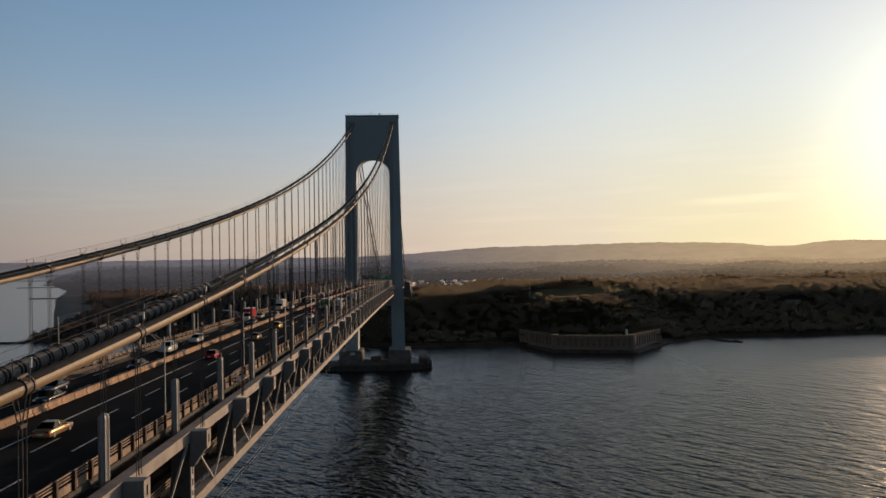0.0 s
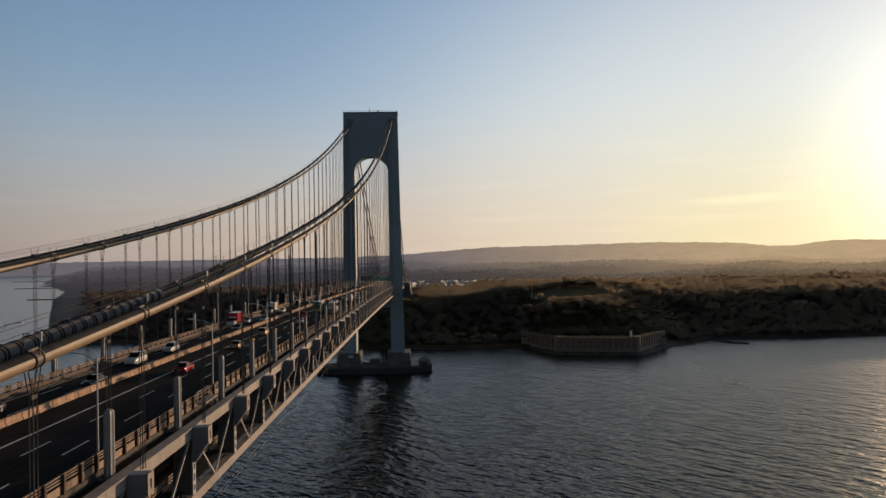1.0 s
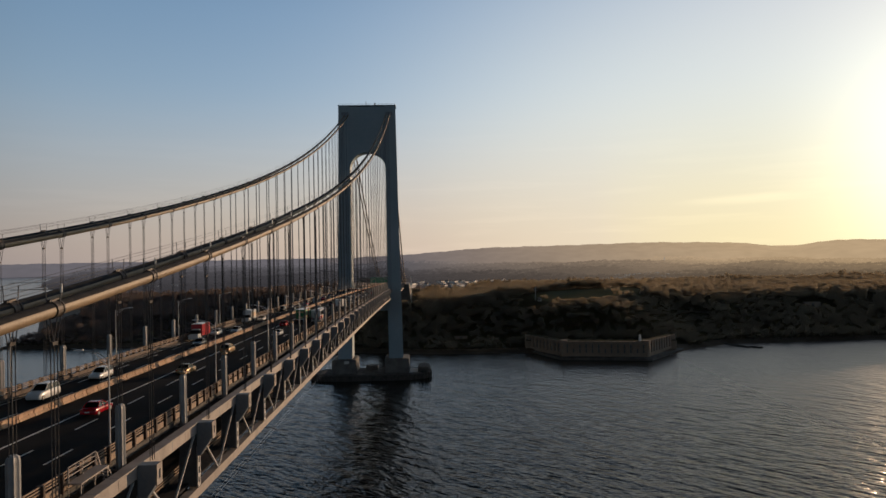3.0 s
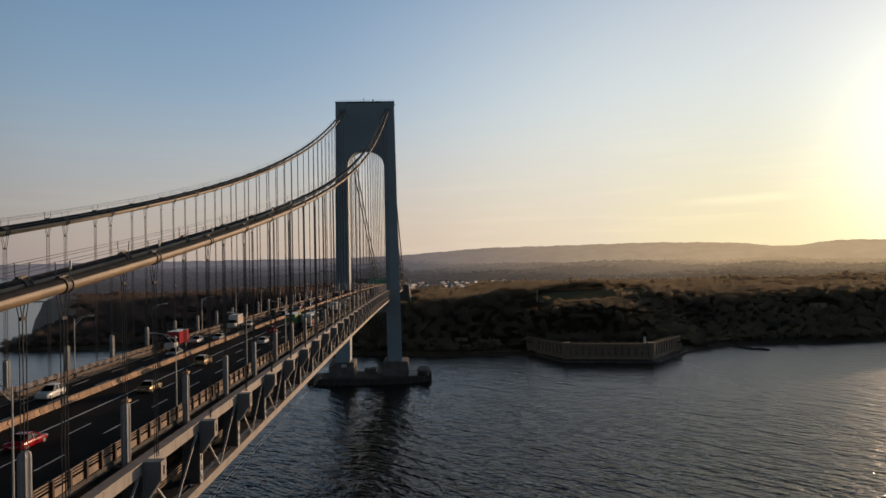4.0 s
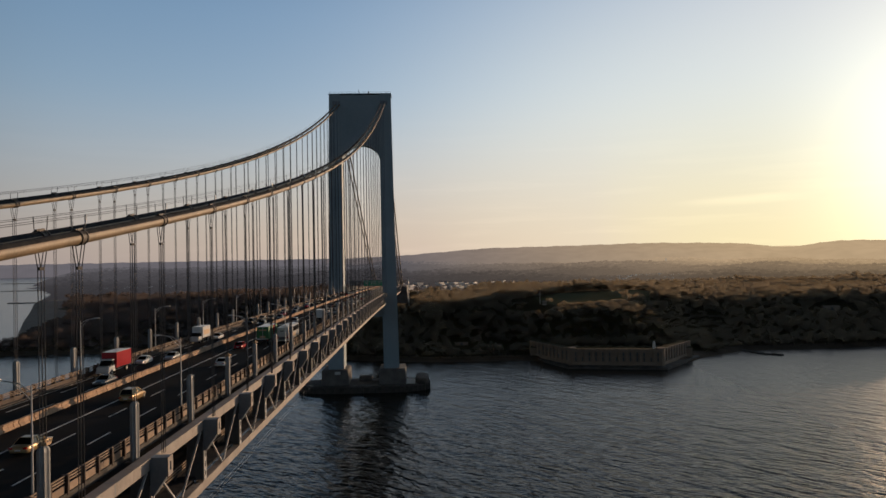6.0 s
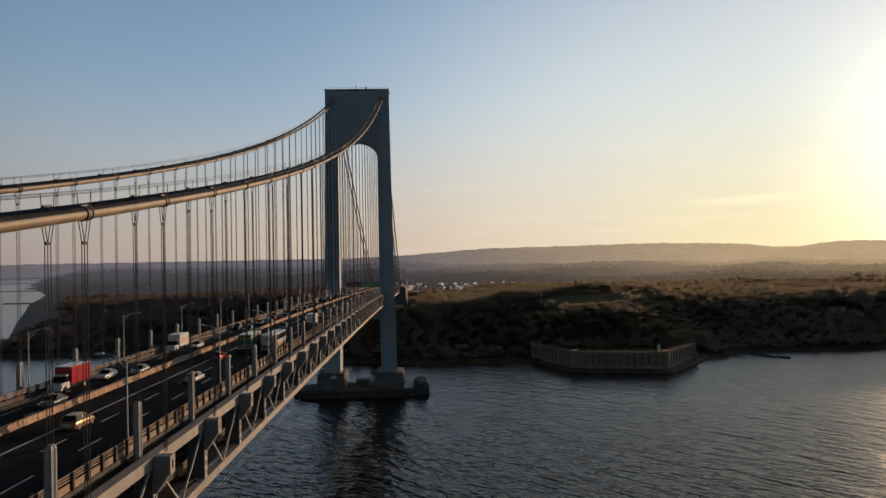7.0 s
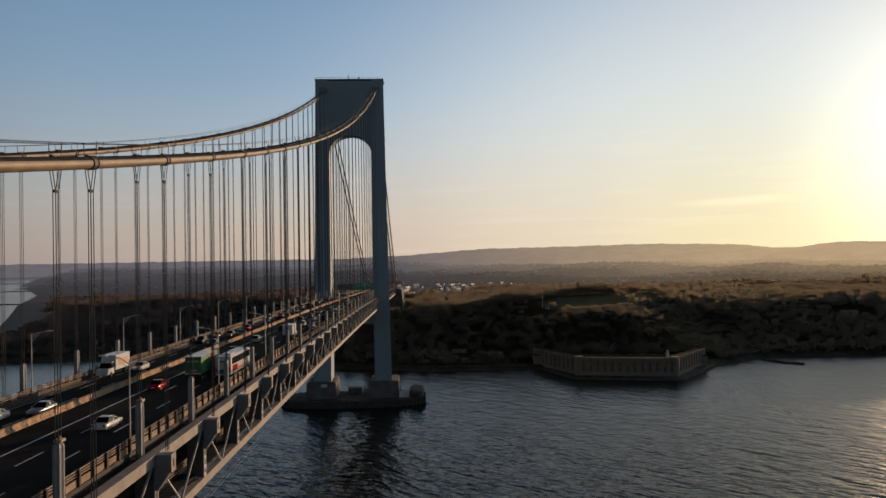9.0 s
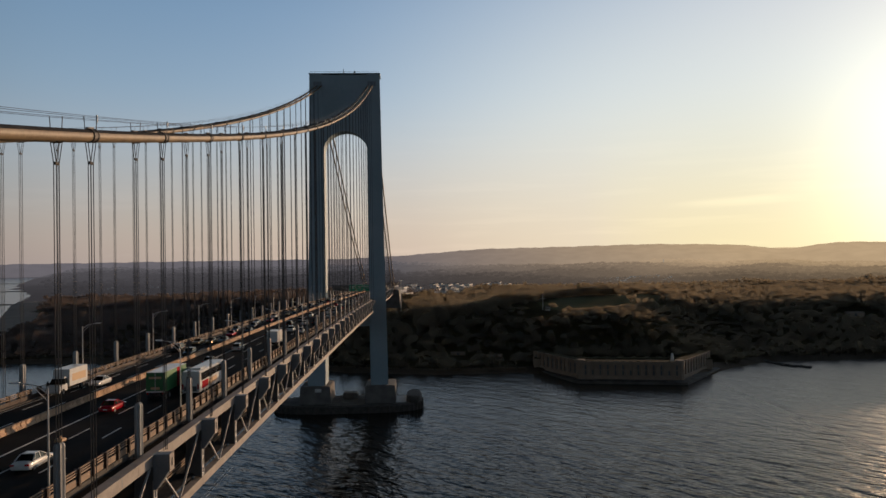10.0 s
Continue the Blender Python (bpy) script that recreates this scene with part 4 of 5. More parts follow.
def car(label, mat, tall=0.0, long=4.6, wide=1.82, far=False):
    """A car that looks along +y, on z = 0. tall: 0 for a saloon, 0.25 for a sport utility car."""
    v = thing("car", label, "car", group="vehicles on the bridge")
    h, w, L = 1.46 + tall, wide / 2, long / 2
    belt = 0.92 + tall * 0.6
    # stations along the body: place, lower edge, upper edge, half width
    tail = belt - (0.0 if tall else 0.04)
    stations = [(-L, 0.42, 0.62, w * 0.80), (-L + 0.05, 0.30, tail - 0.10, w * 0.90), (-L + 0.22, 0.24, tail, w * 0.965), (-L + 0.75, 0.20, belt + 0.02, w),
                (0.0, 0.19, belt, w), (L - 1.45, 0.19, belt - 0.02, w), (L - 0.85, 0.20, belt - 0.09, w * 0.99), (L - 0.32, 0.24, belt - 0.20, w * 0.95),
                (L - 0.06, 0.30, 0.64 + tall * 0.4, w * 0.86), (L, 0.40, 0.56 + tall * 0.3, w * 0.76)]
    rows = []
    for y, z0, z1, q in stations:
        zm = z0 + (z1 - z0) * 0.55
        rows.append([(-q * 0.9, y, z0), (q * 0.9, y, z0), (q * 0.985, y, z0 + 0.1), (q, y, zm), (q * 0.965, y, z1 - 0.10), (q * 0.89, y, z1 - 0.02), (q * 0.5, y, z1 + 0.015),
                     (-q * 0.5, y, z1 + 0.015), (-q * 0.89, y, z1 - 0.02), (-q * 0.965, y, z1 - 0.10), (-q, y, zm), (-q * 0.985, y, z0 + 0.1)])
    part("body", Geo().sweep(rows), mat, v, smooth=True)
    back = -L + (0.25 if tall else 0.75)
    base = [(-w + 0.08, back), (w - 0.08, back), (w - 0.08, L - 1.35), (-w + 0.08, L - 1.35)]
    roof = [(-w + 0.26, back + (0.25 if tall else 0.65)), (w - 0.26, back + (0.25 if tall else 0.65)), (w - 0.26, L - 2.25), (-w + 0.26, L - 2.25)]
    part("glasshouse", Geo().hull([(x, y, belt) for x, y in base], [(x, y, h - 0.06) for x, y in roof]), GLASS, v, "dark tinted windows", bevel=0.03, segments=1)
    part("roof", Geo().hull([(x * 1.02, y, h - 0.075) for x, y in roof], [(x * 0.94, y * 0.97, h) for x, y in roof]), mat, v, bevel=0.03, segments=2)
    for sx in (-1, 1):
        mid = (base[0][1] + base[3][1]) / 2
        posts = [((base[k][0] * 1.01, base[k][1], belt), (roof[k][0] * 1.02, roof[k][1], h - 0.06)) for k in ((0, 3) if sx < 0 else (1, 2))]
        posts.append(((sx * (w - 0.07), mid, belt), (sx * (w - 0.25), mid, h - 0.06)))
        if far:
            part("tail_light", Geo().box(sx * (w - 0.25) - 0.16, sx * (w - 0.25) + 0.16, -L - 0.035, -L + 0.12, 0.66, 0.82), RED_LENS, v, "red tail light")
            continue
        for foot, head in posts:
            part("pillar", Geo().beam(foot, head, 0.085, 0.085), mat, v)
        part("headlight", Geo().box(sx * (w - 0.3) - 0.17, sx * (w - 0.3) + 0.17, L - 0.2, L - 0.045, 0.56, 0.7), CLEAR_LENS, v, "clear headlight")
        part("tail_light", Geo().box(sx * (w - 0.25) - 0.16, sx * (w - 0.25) + 0.16, -L - 0.035, -L + 0.12, 0.66, 0.82), RED_LENS, v, "red tail light")
        part("mirror", Geo().box(sx * (w + 0.06) - 0.09, sx * (w + 0.06) + 0.09, L - 1.75, L - 1.6, belt - 0.02, belt + 0.12), mat, v)
    if far:
        for y in (-L + 0.9, L - 0.85):
            part("axle", Geo().tube([(-w + 0.02, y, 0.33), (w - 0.02, y, 0.33)], 0.33, 10), TYRE, v)
        return v
    part("rear_plate", Geo().box(-0.25, 0.25, -L - 0.045, -L + 0.05, 0.5, 0.62), PAINT, v)
    add_wheels(v, 0.33 + tall * 0.12, 0.22, [(sx * (w - 0.12), y) for sx in (-1, 1) for y in (-L + 0.9, L - 0.85)])
    return v


def box_truck(label, cab_mat, box_mat, stripe=None, long=5.6):
    """A box truck that looks along +y."""
    v = thing("box_truck", label, "truck", group="vehicles on the bridge")
    part("cargo_box", Geo().box(-1.22, 1.22, -long / 2 - 1, long / 2 - 1, 1.05, 3.55), box_mat, v, bevel=0.05)
    f = long / 2 - 0.9
    part("cab", Geo().hull([(-1.05, f, 0.55), (1.05, f, 0.55), (1.05, f + 2.3, 0.55), (-1.05, f + 2.3, 0.55)], [(-1.0, f, 1.6), (1.0, f, 1.6), (1.0, f + 2.25, 1.45), (-1.0, f + 2.25, 1.45)]), cab_mat, v, bevel=0.08)
    part("windscreen", Geo().hull([(-1.0, f, 1.6), (1.0, f, 1.6), (1.0, f + 1.45, 1.58), (-1.0, f + 1.45, 1.58)], [(-0.9, f, 2.35), (0.9, f, 2.35), (0.9, f + 0.85, 2.35), (-0.9, f + 0.85, 2.35)]), GLASS, v, "dark windscreen and side windows", bevel=0.04)
    part("cab_roof", Geo().hull([(-0.92, f, 2.35), (0.92, f, 2.35), (0.92, f + 0.88, 2.35), (-0.92, f + 0.88, 2.35)], [(-0.85, f, 2.55), (0.85, f, 2.55), (0.85, f + 0.6, 2.55), (-0.85, f + 0.6, 2.55)]), cab_mat, v, bevel=0.04)
    part("top_panel", Geo().box(-1.18, 1.18, -long / 2 - 0.96, long / 2 - 1.04, 3.552, 3.60), WHITE, v, "white roof panel")
    if stripe:
        for sx in (-1, 1):
            part("side_graphic", Geo().box(*sorted((sx * 1.222, sx * 1.24)), -long / 2 - 0.4, long / 2 - 1.8, 1.7, 2.8), stripe, v)
    part("chassis", Geo().box(-0.5, 0.5, -long / 2 - 0.8, f + 1.5, 0.62, 1.04), BLACK, v)
    part("bumper", Geo().box(-1.05, 1.05, f + 2.26, f + 2.46, 0.45, 0.75), LAMP_GREY, v, bevel=0.03)
    for sx in (-1, 1):
        part("headlight", Geo().box(sx * 0.75 - 0.16, sx * 0.75 + 0.16, f + 2.28, f + 2.36, 0.85, 1.05), CLEAR_LENS, v)
        part("tail_light", Geo().box(sx * 0.95 - 0.1, sx * 0.95 + 0.1, -long / 2 - 1.06, -long / 2 - 0.98, 1.1, 1.25), RED_LENS, v)
        part("mirror", Geo().box(sx * 1.2 - 0.09, sx * 1.2 + 0.09, f + 1.3, f + 1.4, 1.6, 2.1), BLACK, v)
    add_wheels(v, 0.46, 0.3, [(sx * 0.95, y) for sx in (-1, 1) for y in (-long / 2 + 0.5, f + 1.3)])
    return v


def trailer(label, back_mat, front_mat, long=9.0):
    """A van trailer with its tractor, looking along +y."""
    v = thing("trailer_truck", label, "truck", group="vehicles on the bridge")
    part("rear_body", Geo().box(-1.28, 1.28, 0, long * 0.55, 1.2, 3.95), back_mat, v, bevel=0.04)
    part("red_panel", Geo().box(-1.275, 1.275, long * 0.55 + 0.004, long * 0.72, 1.2, 3.93), RED, v)
    part("front_body", Geo().box(-1.28, 1.28, long * 0.72 + 0.004, long, 1.2, 3.95), front_mat, v, bevel=0.04)
    part("roof_panel", Geo().box(-1.22, 1.22, 0.05, long - 0.05, 3.952, 4.0), WHITE, v, "pale roof")
    part("rear_frame", Geo().box(-1.25, 1.25, -0.06, -0.004, 1.22, 1.4).box(-0.03, 0.03, -0.06, -0.004, 1.4, 3.9), LAMP_GREY, v)
    part("graphic_bar", Geo().box(-0.85, 0.85, -0.03, -0.004, 3.1, 3.4), TAN, v)
    part("graphic_bar", Geo().box(-0.6, 0.6, -0.03, -0.004, 1.6, 1.95), TAN, v)
    part("bumper", Geo().box(-1.1, 1.1, -0.05, 0.08, 0.55, 0.68), BLACK, v)
    part("cab", Geo().hull([(-1.15, long + 0.5, 0.6), (1.15, long + 0.5, 0.6), (1.15, long + 3.2, 0.6), (-1.15, long + 3.2, 0.6)], [(-1.1, long + 0.5, 3.1), (1.1, long + 0.5, 3.1), (1.05, long + 2.6, 2.9), (-1.05, long + 2.6, 2.9)]), GREEN, v, bevel=0.1)
    part("chassis", Geo().box(-0.5, 0.5, 0.1, long + 2, 0.75, 1.19), BLACK, v)
    for sx in (-1, 1):
        part("tail_light", Geo().box(sx * 1.05 - 0.1, sx * 1.05 + 0.1, -0.07, 0.0, 1.0, 1.15), RED_LENS, v)
    add_wheels(v, 0.5, 0.4, [(sx * 1.0, y) for sx in (-1, 1) for y in (0.9, 2.2, long - 0.6, long + 2.3)])
    return v


def coach(label, long=13.0):
    """A coach that looks along +y, its rear at y = 0."""
    v = thing("coach", label, "bus", group="vehicles on the bridge")
    part("body", Geo().box(-1.28, 1.28, 0, long, 0.4, 3.5), WHITE, v, bevel=0.12, segments=3)
    for sx in (-1, 1):
        for k in range(6):
            y = 0.9 + k * 1.95
            part("side_window", Geo().box(*sorted((sx * 1.27, sx * 1.30)), y, y + 1.85, 2.05, 3.15), GLASS, v)
        part("side_graphic", Geo().box(*sorted((sx * 1.27, sx * 1.295)), 1.2, 4.2, 0.8, 1.85), RED, v)
        part("side_graphic", Geo().box(*sorted((sx * 1.27, sx * 1.293)), 4.3, 8.6, 0.9, 1.7), TAN, v)
        part("tail_light", Geo().box(sx * 1.08 - 0.09, sx * 1.08 + 0.09, -0.03, 0.03, 0.9, 1.7), RED_LENS, v)
        part("mirror", Geo().box(sx * 1.45 - 0.1, sx * 1.45 + 0.1, long - 0.1, long + 0.15, 2.4, 3.0), BLACK, v)
    part("rear_stripe", Geo().box(-0.55, 0.25, -0.03, 0.02, 2.55, 2.75), GLASS, v)
    part("engine_grille", Geo().box(-0.9, 0.9, -0.03, 0.02, 0.65, 1.35), GREY, v)
    part("roof_unit", Geo().box(-0.8, 0.8, 2.0, 4.6, 3.5, 3.68), WHITE, v, bevel=0.05)
    part("windscreen", Geo().box(-1.15, 1.15, long - 0.04, long + 0.03, 1.4, 3.1), GLASS, v)
    add_wheels(v, 0.5, 0.32, [(sx * 1.1, y) for sx in (-1, 1) for y in (2.6, 3.9, long - 2.6)])
    return v


def drive(v, x, y, away=True):
    v.matrix_basis = deck_turn(y) @ Matrix.Translation((x, 0, 0)) @ (Matrix.Identity(4) if away else Matrix.Rotation(math.pi, 4, "Z"))


drive(car("gold saloon car catching the low sun", GOLD), 2.6, -489.0)
drive(car("gold saloon car driving in the sunlit lane", GOLD), 2.9, -409.5)
drive(car("gold sport utility car in the sunlit lane", GOLD, 0.25), 2.5, -385.5)
drive(coach("white coach with tinted windows and red graphics"), 9.3, -322.0)
drive(trailer("green trailer truck with red panel and pale roof", GREEN, GREEN), 5.6, -325.5)
drive(box_truck("red box truck with white roof and pale cab", WHITE, RED), -10.9, -361.0, False)
drive(box_truck("white box truck with tan side graphic", WHITE, WHITE, TAN), -11.2, -316.0, False)
drive(car("dark grey car on the oncoming lanes", GREY), -6.9, -373.0, False)
drive(car("white saloon car on the oncoming lanes", WHITE), -9.9, -351.5, False)
drive(car("silver saloon car on the oncoming lanes", SILVER), -6.4, -347.0, False)
drive(car("white saloon car behind a truck", WHITE), -8.6, -311.0, False)
drive(car("white passenger van with dark side windows", WHITE, 0.5, 5.1, 1.95), -8.9, -428.0, False)
drive(car("white sport utility car in the middle lane", WHITE, 0.25), -8.6, -413.0, False)
drive(car("black saloon car in the oncoming lane", BLACK), -6.2, -448.0, False)
drive(car("black saloon car beside the median barrier", BLACK), -6.4, -473.0, False)
drive(car("navy saloon car in the oncoming lane", NAVY), -9.6, -466.0, False)
drive(car("bright red saloon car in the middle lane", RED), 2.4, -437.5)
drive(car("red saloon car on the bridge", RED), 2.2, -331.0)
drive(car("white saloon car in the middle lane", WHITE), 5.8, -356.0)
drive(car("grey saloon car in the fast lane", GREY), 2.2, -289.0)
drive(car("gold saloon car further along the bridge", GOLD), 2.6, -303.0)
drive(box_truck("white box truck further along the bridge", WHITE, WHITE), 8.6, -259.0)
mix = [(WHITE, "white"), (BLACK, "black"), (SILVER, "silver"), (GREY, "grey"), (GOLD, "gold"), (RED, "red"), (NAVY, "navy")]
rng = random.Random(5)
for lane, start, away in ((2.2, -268, True), (5.8, -246, True), (9.3, -228, True), (-6.0, -276, False), (-8.8, -252, False), (-11.4, -268, False)):
    y = start
    while y < 60:
        mat, word = mix[rng.choice([0, 0, 1, 1, 2, 3, 4, 5, 6])]
        tall = rng.choice([0, 0, 0.25])
        drive(car(f"{word} {'sport utility car' if tall else 'saloon car'} far along the bridge", mat, tall, far=True), lane + rng.uniform(-0.2, 0.2), y, away)
        y += rng.uniform(14, 38)

# ---- small things by the bridge edge ----
stage = thing("work_platform", "pale metal maintenance platform with railing beside the road", "platform", (14.05, -463.3, deck_z(-463.3)))
part("floor_plate", Geo().box(-0.5, 0.6, -2.4, 2.0, 0.72, 0.84), STEEL_PALE, stage)
for y in (-2.3, -0.2, 1.9):
    part("leg", Geo().box(-0.45, -0.37, y - 0.04, y + 0.04, -1.02, 2.0), STEEL_PALE, stage)
    part("leg", Geo().box(0.47, 0.55, y - 0.04, y + 0.04, -1.02, 0.75), STEEL_PALE, stage)
for z in (1.3, 1.65, 1.98):
    part("guard_rail", Geo().box(-0.44, -0.38, -2.36, 1.96, z - 0.035, z + 0.035), STEEL_PALE, stage)
for x in (-0.35, 0.45):
    part("ladder_stile", Geo().beam((x, 1.95, 1.9 if x < 0 else 0.8), (x, 3.4, -1.0), 0.08, 0.12), STEEL_PALE, stage)
for k in range(5):
    part("ladder_rung", Geo().beam((-0.35, 2.2 + 0.24 * k, 0.5 - 0.36 * k), (0.45, 2.2 + 0.24 * k, 0.5 - 0.36 * k), 0.2, 0.05), STEEL_PALE, stage)
for n in (-5, -4, -1, 0):
    y = node_y(n) + 0.2
    cap = thing("warning_lamp", "small yellow warning lamp on a post casing", "lamp", (X_IN, y, deck_z(y) + 5.14), group="warning lamps on casings")
    part("housing", Geo().box(-0.3, 0.3, -0.35, 0.35, 0.0, 0.22), TAN, cap, bevel=0.03)
    part("lens", Geo().tube([(0, 0, 0.22), (0, 0, 0.42)], 0.12, 8), TAN, cap)

# ---- fort on the shore ----
fort = thing("stone_fort", "old grey granite shore fort with rows of embrasures", "fort")
CORNERS = [(136, 121), (161, 65), (229, 52), (271, 100)]


def fort_wall(a, b, h, bays, tiers=1):
    a, b = Vector((*a, 0)), Vector((*b, 0))
    L = (b - a).length
    turn = Matrix.Translation((a.x, a.y, SEA + 2.4)) @ Matrix.Rotation(math.atan2(b.y - a.y, b.x - a.x), 4, "Z")
    wall = part("wall", Geo().box(0, L, 0.9, 7.5, 0, h - 0.5), STONE, fort)
    wall.matrix_basis = turn
    bay = L / bays
    pier_me = Geo().box(-bay * 0.24, bay * 0.24, -0.15, 0.9, 2.0, h + 0.2).mesh("wall_pier", STONE, bevel=0.12, segments=1)
    # dark blocks stand in for the shaded depth of the embrasures
    slot_me = Geo().box(-0.55, 0.55, 0.35, 0.88, 0, 3.2).mesh("embrasure", STEEL_DARK)
    for k in range(bays + 1):
        placed("wall_pier", pier_me, wall, Matrix.Translation((min(max(k * bay, bay * 0.16), L - bay * 0.16), 0, 0)))
        if k < bays:
            for z in ((3.0, 6.9) if (k * 7 + bays) % 5 else (3.0,)) if h > 10 else (3.6,):
                placed("embrasure", slot_me, wall, Matrix.Translation(((k + 0.5) * bay, 0, z)))
    part("plinth", Geo().box(-0.3, L + 0.3, -0.3, 0.9, -1.5, 2.6), STONE, wall)
    part("parapet", Geo().box(0, L, 0.35, 3.0, h - 1.6, h), STONE, wall, bevel=0.15)
    part("turf", Geo().box(0.2, L - 0.2, 0.8, 7.4, h - 0.48, h + 0.1), GRASS, wall, "dark turf on the wall top", bevel=0.08)


fort_wall(CORNERS[0], CORNERS[1], 12.6, 11)
fort_wall(CORNERS[1], CORNERS[2], 12.6, 13)
fort_wall(CORNERS[2], CORNERS[3], 12.6, 11)
fort_wall(CORNERS[3], CORNERS[0], 8.0, 14)
for x, y in CORNERS[1:3]:
    part("corner_tower", Geo().tube([(x + 0.3, y + 3.2, SEA + 1), (x + 0.3, y + 3.2, SEA + 16)], 3.4, 10), STONE, fort)
beacon = thing("fort_light", "small white light tower on the fort wall", "light tower", (225, 58, SEA + 15))
part("tower", Geo().tube([(0, 0, 0), (0, 0, 4.0)], 0, 8, [1.3, 1.1]), WHITE_WALL, beacon)
part("lantern", Geo().tube([(0, 0, 4.0), (0, 0, 5.2), (0, 0, 5.9)], 0, 8, [0.9, 0.9, 0.1]), LAMP_GREY, beacon)
apron = Geo()
ring_out = [(131, 128), (156, 60), (231, 45), (279, 100), (279, 121)]
ring_in = [(137, 128), (162, 65), (228, 52), (271, 98), (273, 119)]
apron.sweep([[(o[0], o[1], 2), (o[0], o[1], SEA + 1.6), (q[0], q[1], SEA + 2.4), (q[0], q[1], 2)] for o, q in zip(ring_out, ring_in)])
tagged(new("sea_wall", apron.mesh("sea_wall", ROCK)), "low dark stone sea wall round the fort", "sea wall", kind="structure")
jetty = thing("rock_jetty", "low dark rock jetty reaching into the water", "jetty")
for x0, y0, x1, y1, n in ((331, 146, 341, 112, 26), (341, 112, 354, 103, 14)):
    for k in range(n):
        t = k / n
        r = rng.uniform(1.6, 2.8)
        cx, cy = x0 + (x1 - x0) * t + rng.uniform(-2, 2), y0 + (y1 - y0) * t + rng.uniform(-2, 2)
        poly = [(cx + r * rng.uniform(0.8, 1.2) * math.cos(a), cy + r * rng.uniform(0.8, 1.2) * math.sin(a)) for a in [i * math.pi / 3 for i in range(6)]]
        part("boulder", Geo().hull([(x, y, 2) for x, y in poly], [(cx + (x - cx) * 0.7, cy + (y - cy) * 0.7, SEA + rng.uniform(0.7, 1.6)) for x, y in poly]), ROCK, jetty)
spit = [(-404, 210), (-494, 206), (-609, 205), (-761, 206)]
tagged(new("breakwater", Geo().sweep([[(x, y - 5, 2), (x, y - 2, SEA + 1.6), (x, y + 2, SEA + 1.6), (x, y + 5, 2)] for x, y in spit]).mesh("breakwater", ROCK)), "long low dark rock breakwater in the bay", "breakwater", kind="structure")
for i, (x, y, L) in enumerate(((-1190, 1690, 90), (-820, 1060, 60), (-1560, 2400, 150))):
    tagged(new("groyne", Geo().box(x - L, x + 60, y - 4, y + 4, 2, SEA + 1.4).mesh("groyne", ROCK)), "far dark rock groyne off the beach", "groyne", "groynes off the beach", kind="structure")

# a low wall along the beach, and two pale roofs among the trees
for x0, x1 in ((-60, 0), (0, 62), (62, 128)):
    ends = [(x, float(np.interp(x, FRONT_X, FRONT_Y)) + 5) for x in (x0, x1)]
    wall_top = Geo().sweep([[(x, y - 0.4, SEA - 1), (x, y + 0.4, SEA - 1), (x, y + 0.4, SEA + 3.2), (x, y - 0.4, SEA + 3.2)] for x, y in ends])
    tagged(new("shore_wall", wall_top.mesh("shore_wall", SHORE)), "low grey stone wall along the beach", "wall", "walls along the beach", kind="structure")


def shed(x, y, w, d, h, turn):
    v = thing("shed", "low tan shed among the trees", "shed", group="sheds in the woods")
    part("wall", Geo().box(-w / 2, w / 2, -d / 2, d / 2, -2, h), STONE, v)
    part("roof", Geo().sweep([[(q, -d / 2 - 0.5, h), (q, d / 2 + 0.5, h), (q, 0, h + d * 0.18)] for q in (-w / 2 - 0.5, w / 2 + 0.5)]), STONE, v, "tan sheet roof")
    part("door", Geo().box(-1.2, 1.2, -d / 2 - 0.08, -d / 2 + 0.02, -0.2, h - 0.2), STEEL_DARK, v)
    v.matrix_basis = Matrix.Translation((x, y, float(ground_z(np.array(float(x)), np.array(float(y)))))) @ Matrix.Rotation(turn, 4, "Z")


SHEDS = [(107.5, 150, 12.5, 4.5, 2.0, 0.03), (77, 158, 12, 4.5, 1.8, 0.0), (487, 250, 16, 8, 3.4, -0.2)]
for spec in SHEDS:
    shed(*spec)

pole_z = float(ground_z(np.array(164.0), np.array(228.0)))
flag = thing("flagpole", "tall white flagpole beside a small white hut", "flagpole", (164, 228, pole_z))
part("pole", Geo().tube([(0, 0, 0), (0, 0, 16)], 0, 7, [0.35, 0.18]), WHITE_WALL, flag)
part("yard", Geo().beam((-2.4, 0, 11), (2.4, 0, 11), 0.25, 0.25), WHITE_WALL, flag)
hut = thing("hut", "small white hut on the grassy terrace", "hut", (168, 226, pole_z))
part("wall", Geo().box(-2, 2, -2, 2, -0.5, 3), WHITE_WALL, hut)
part("roof", Geo().hull([(-2.3, -2.3, 3), (2.3, -2.3, 3), (2.3, 2.3, 3), (-2.3, 2.3, 3)], [(-0.3, -0.3, 4.4), (0.3, -0.3, 4.4), (0.3, 0.3, 4.4), (-0.3, 0.3, 4.4)]), ROOF, hut)
tank_z = float(ground_z(np.array(1254.0), np.array(2850.0)))
tank = thing("water_tower", "far white water tower on a wooded ridge, glowing with haze", "water tower", (1254, 2850, tank_z))
# the tower glows in the haze colour, so it shows pale
part("stem", Geo().tube([(0, 0, 0), (0, 0, 26)], 3.0, 10), FAR_COAST_WARM, tank)
part("cap", Geo().tube([(0, 0, 26), (0, 0, 29)], 0, 10, [3.6, 0.4]), FAR_COAST_WARM, tank)

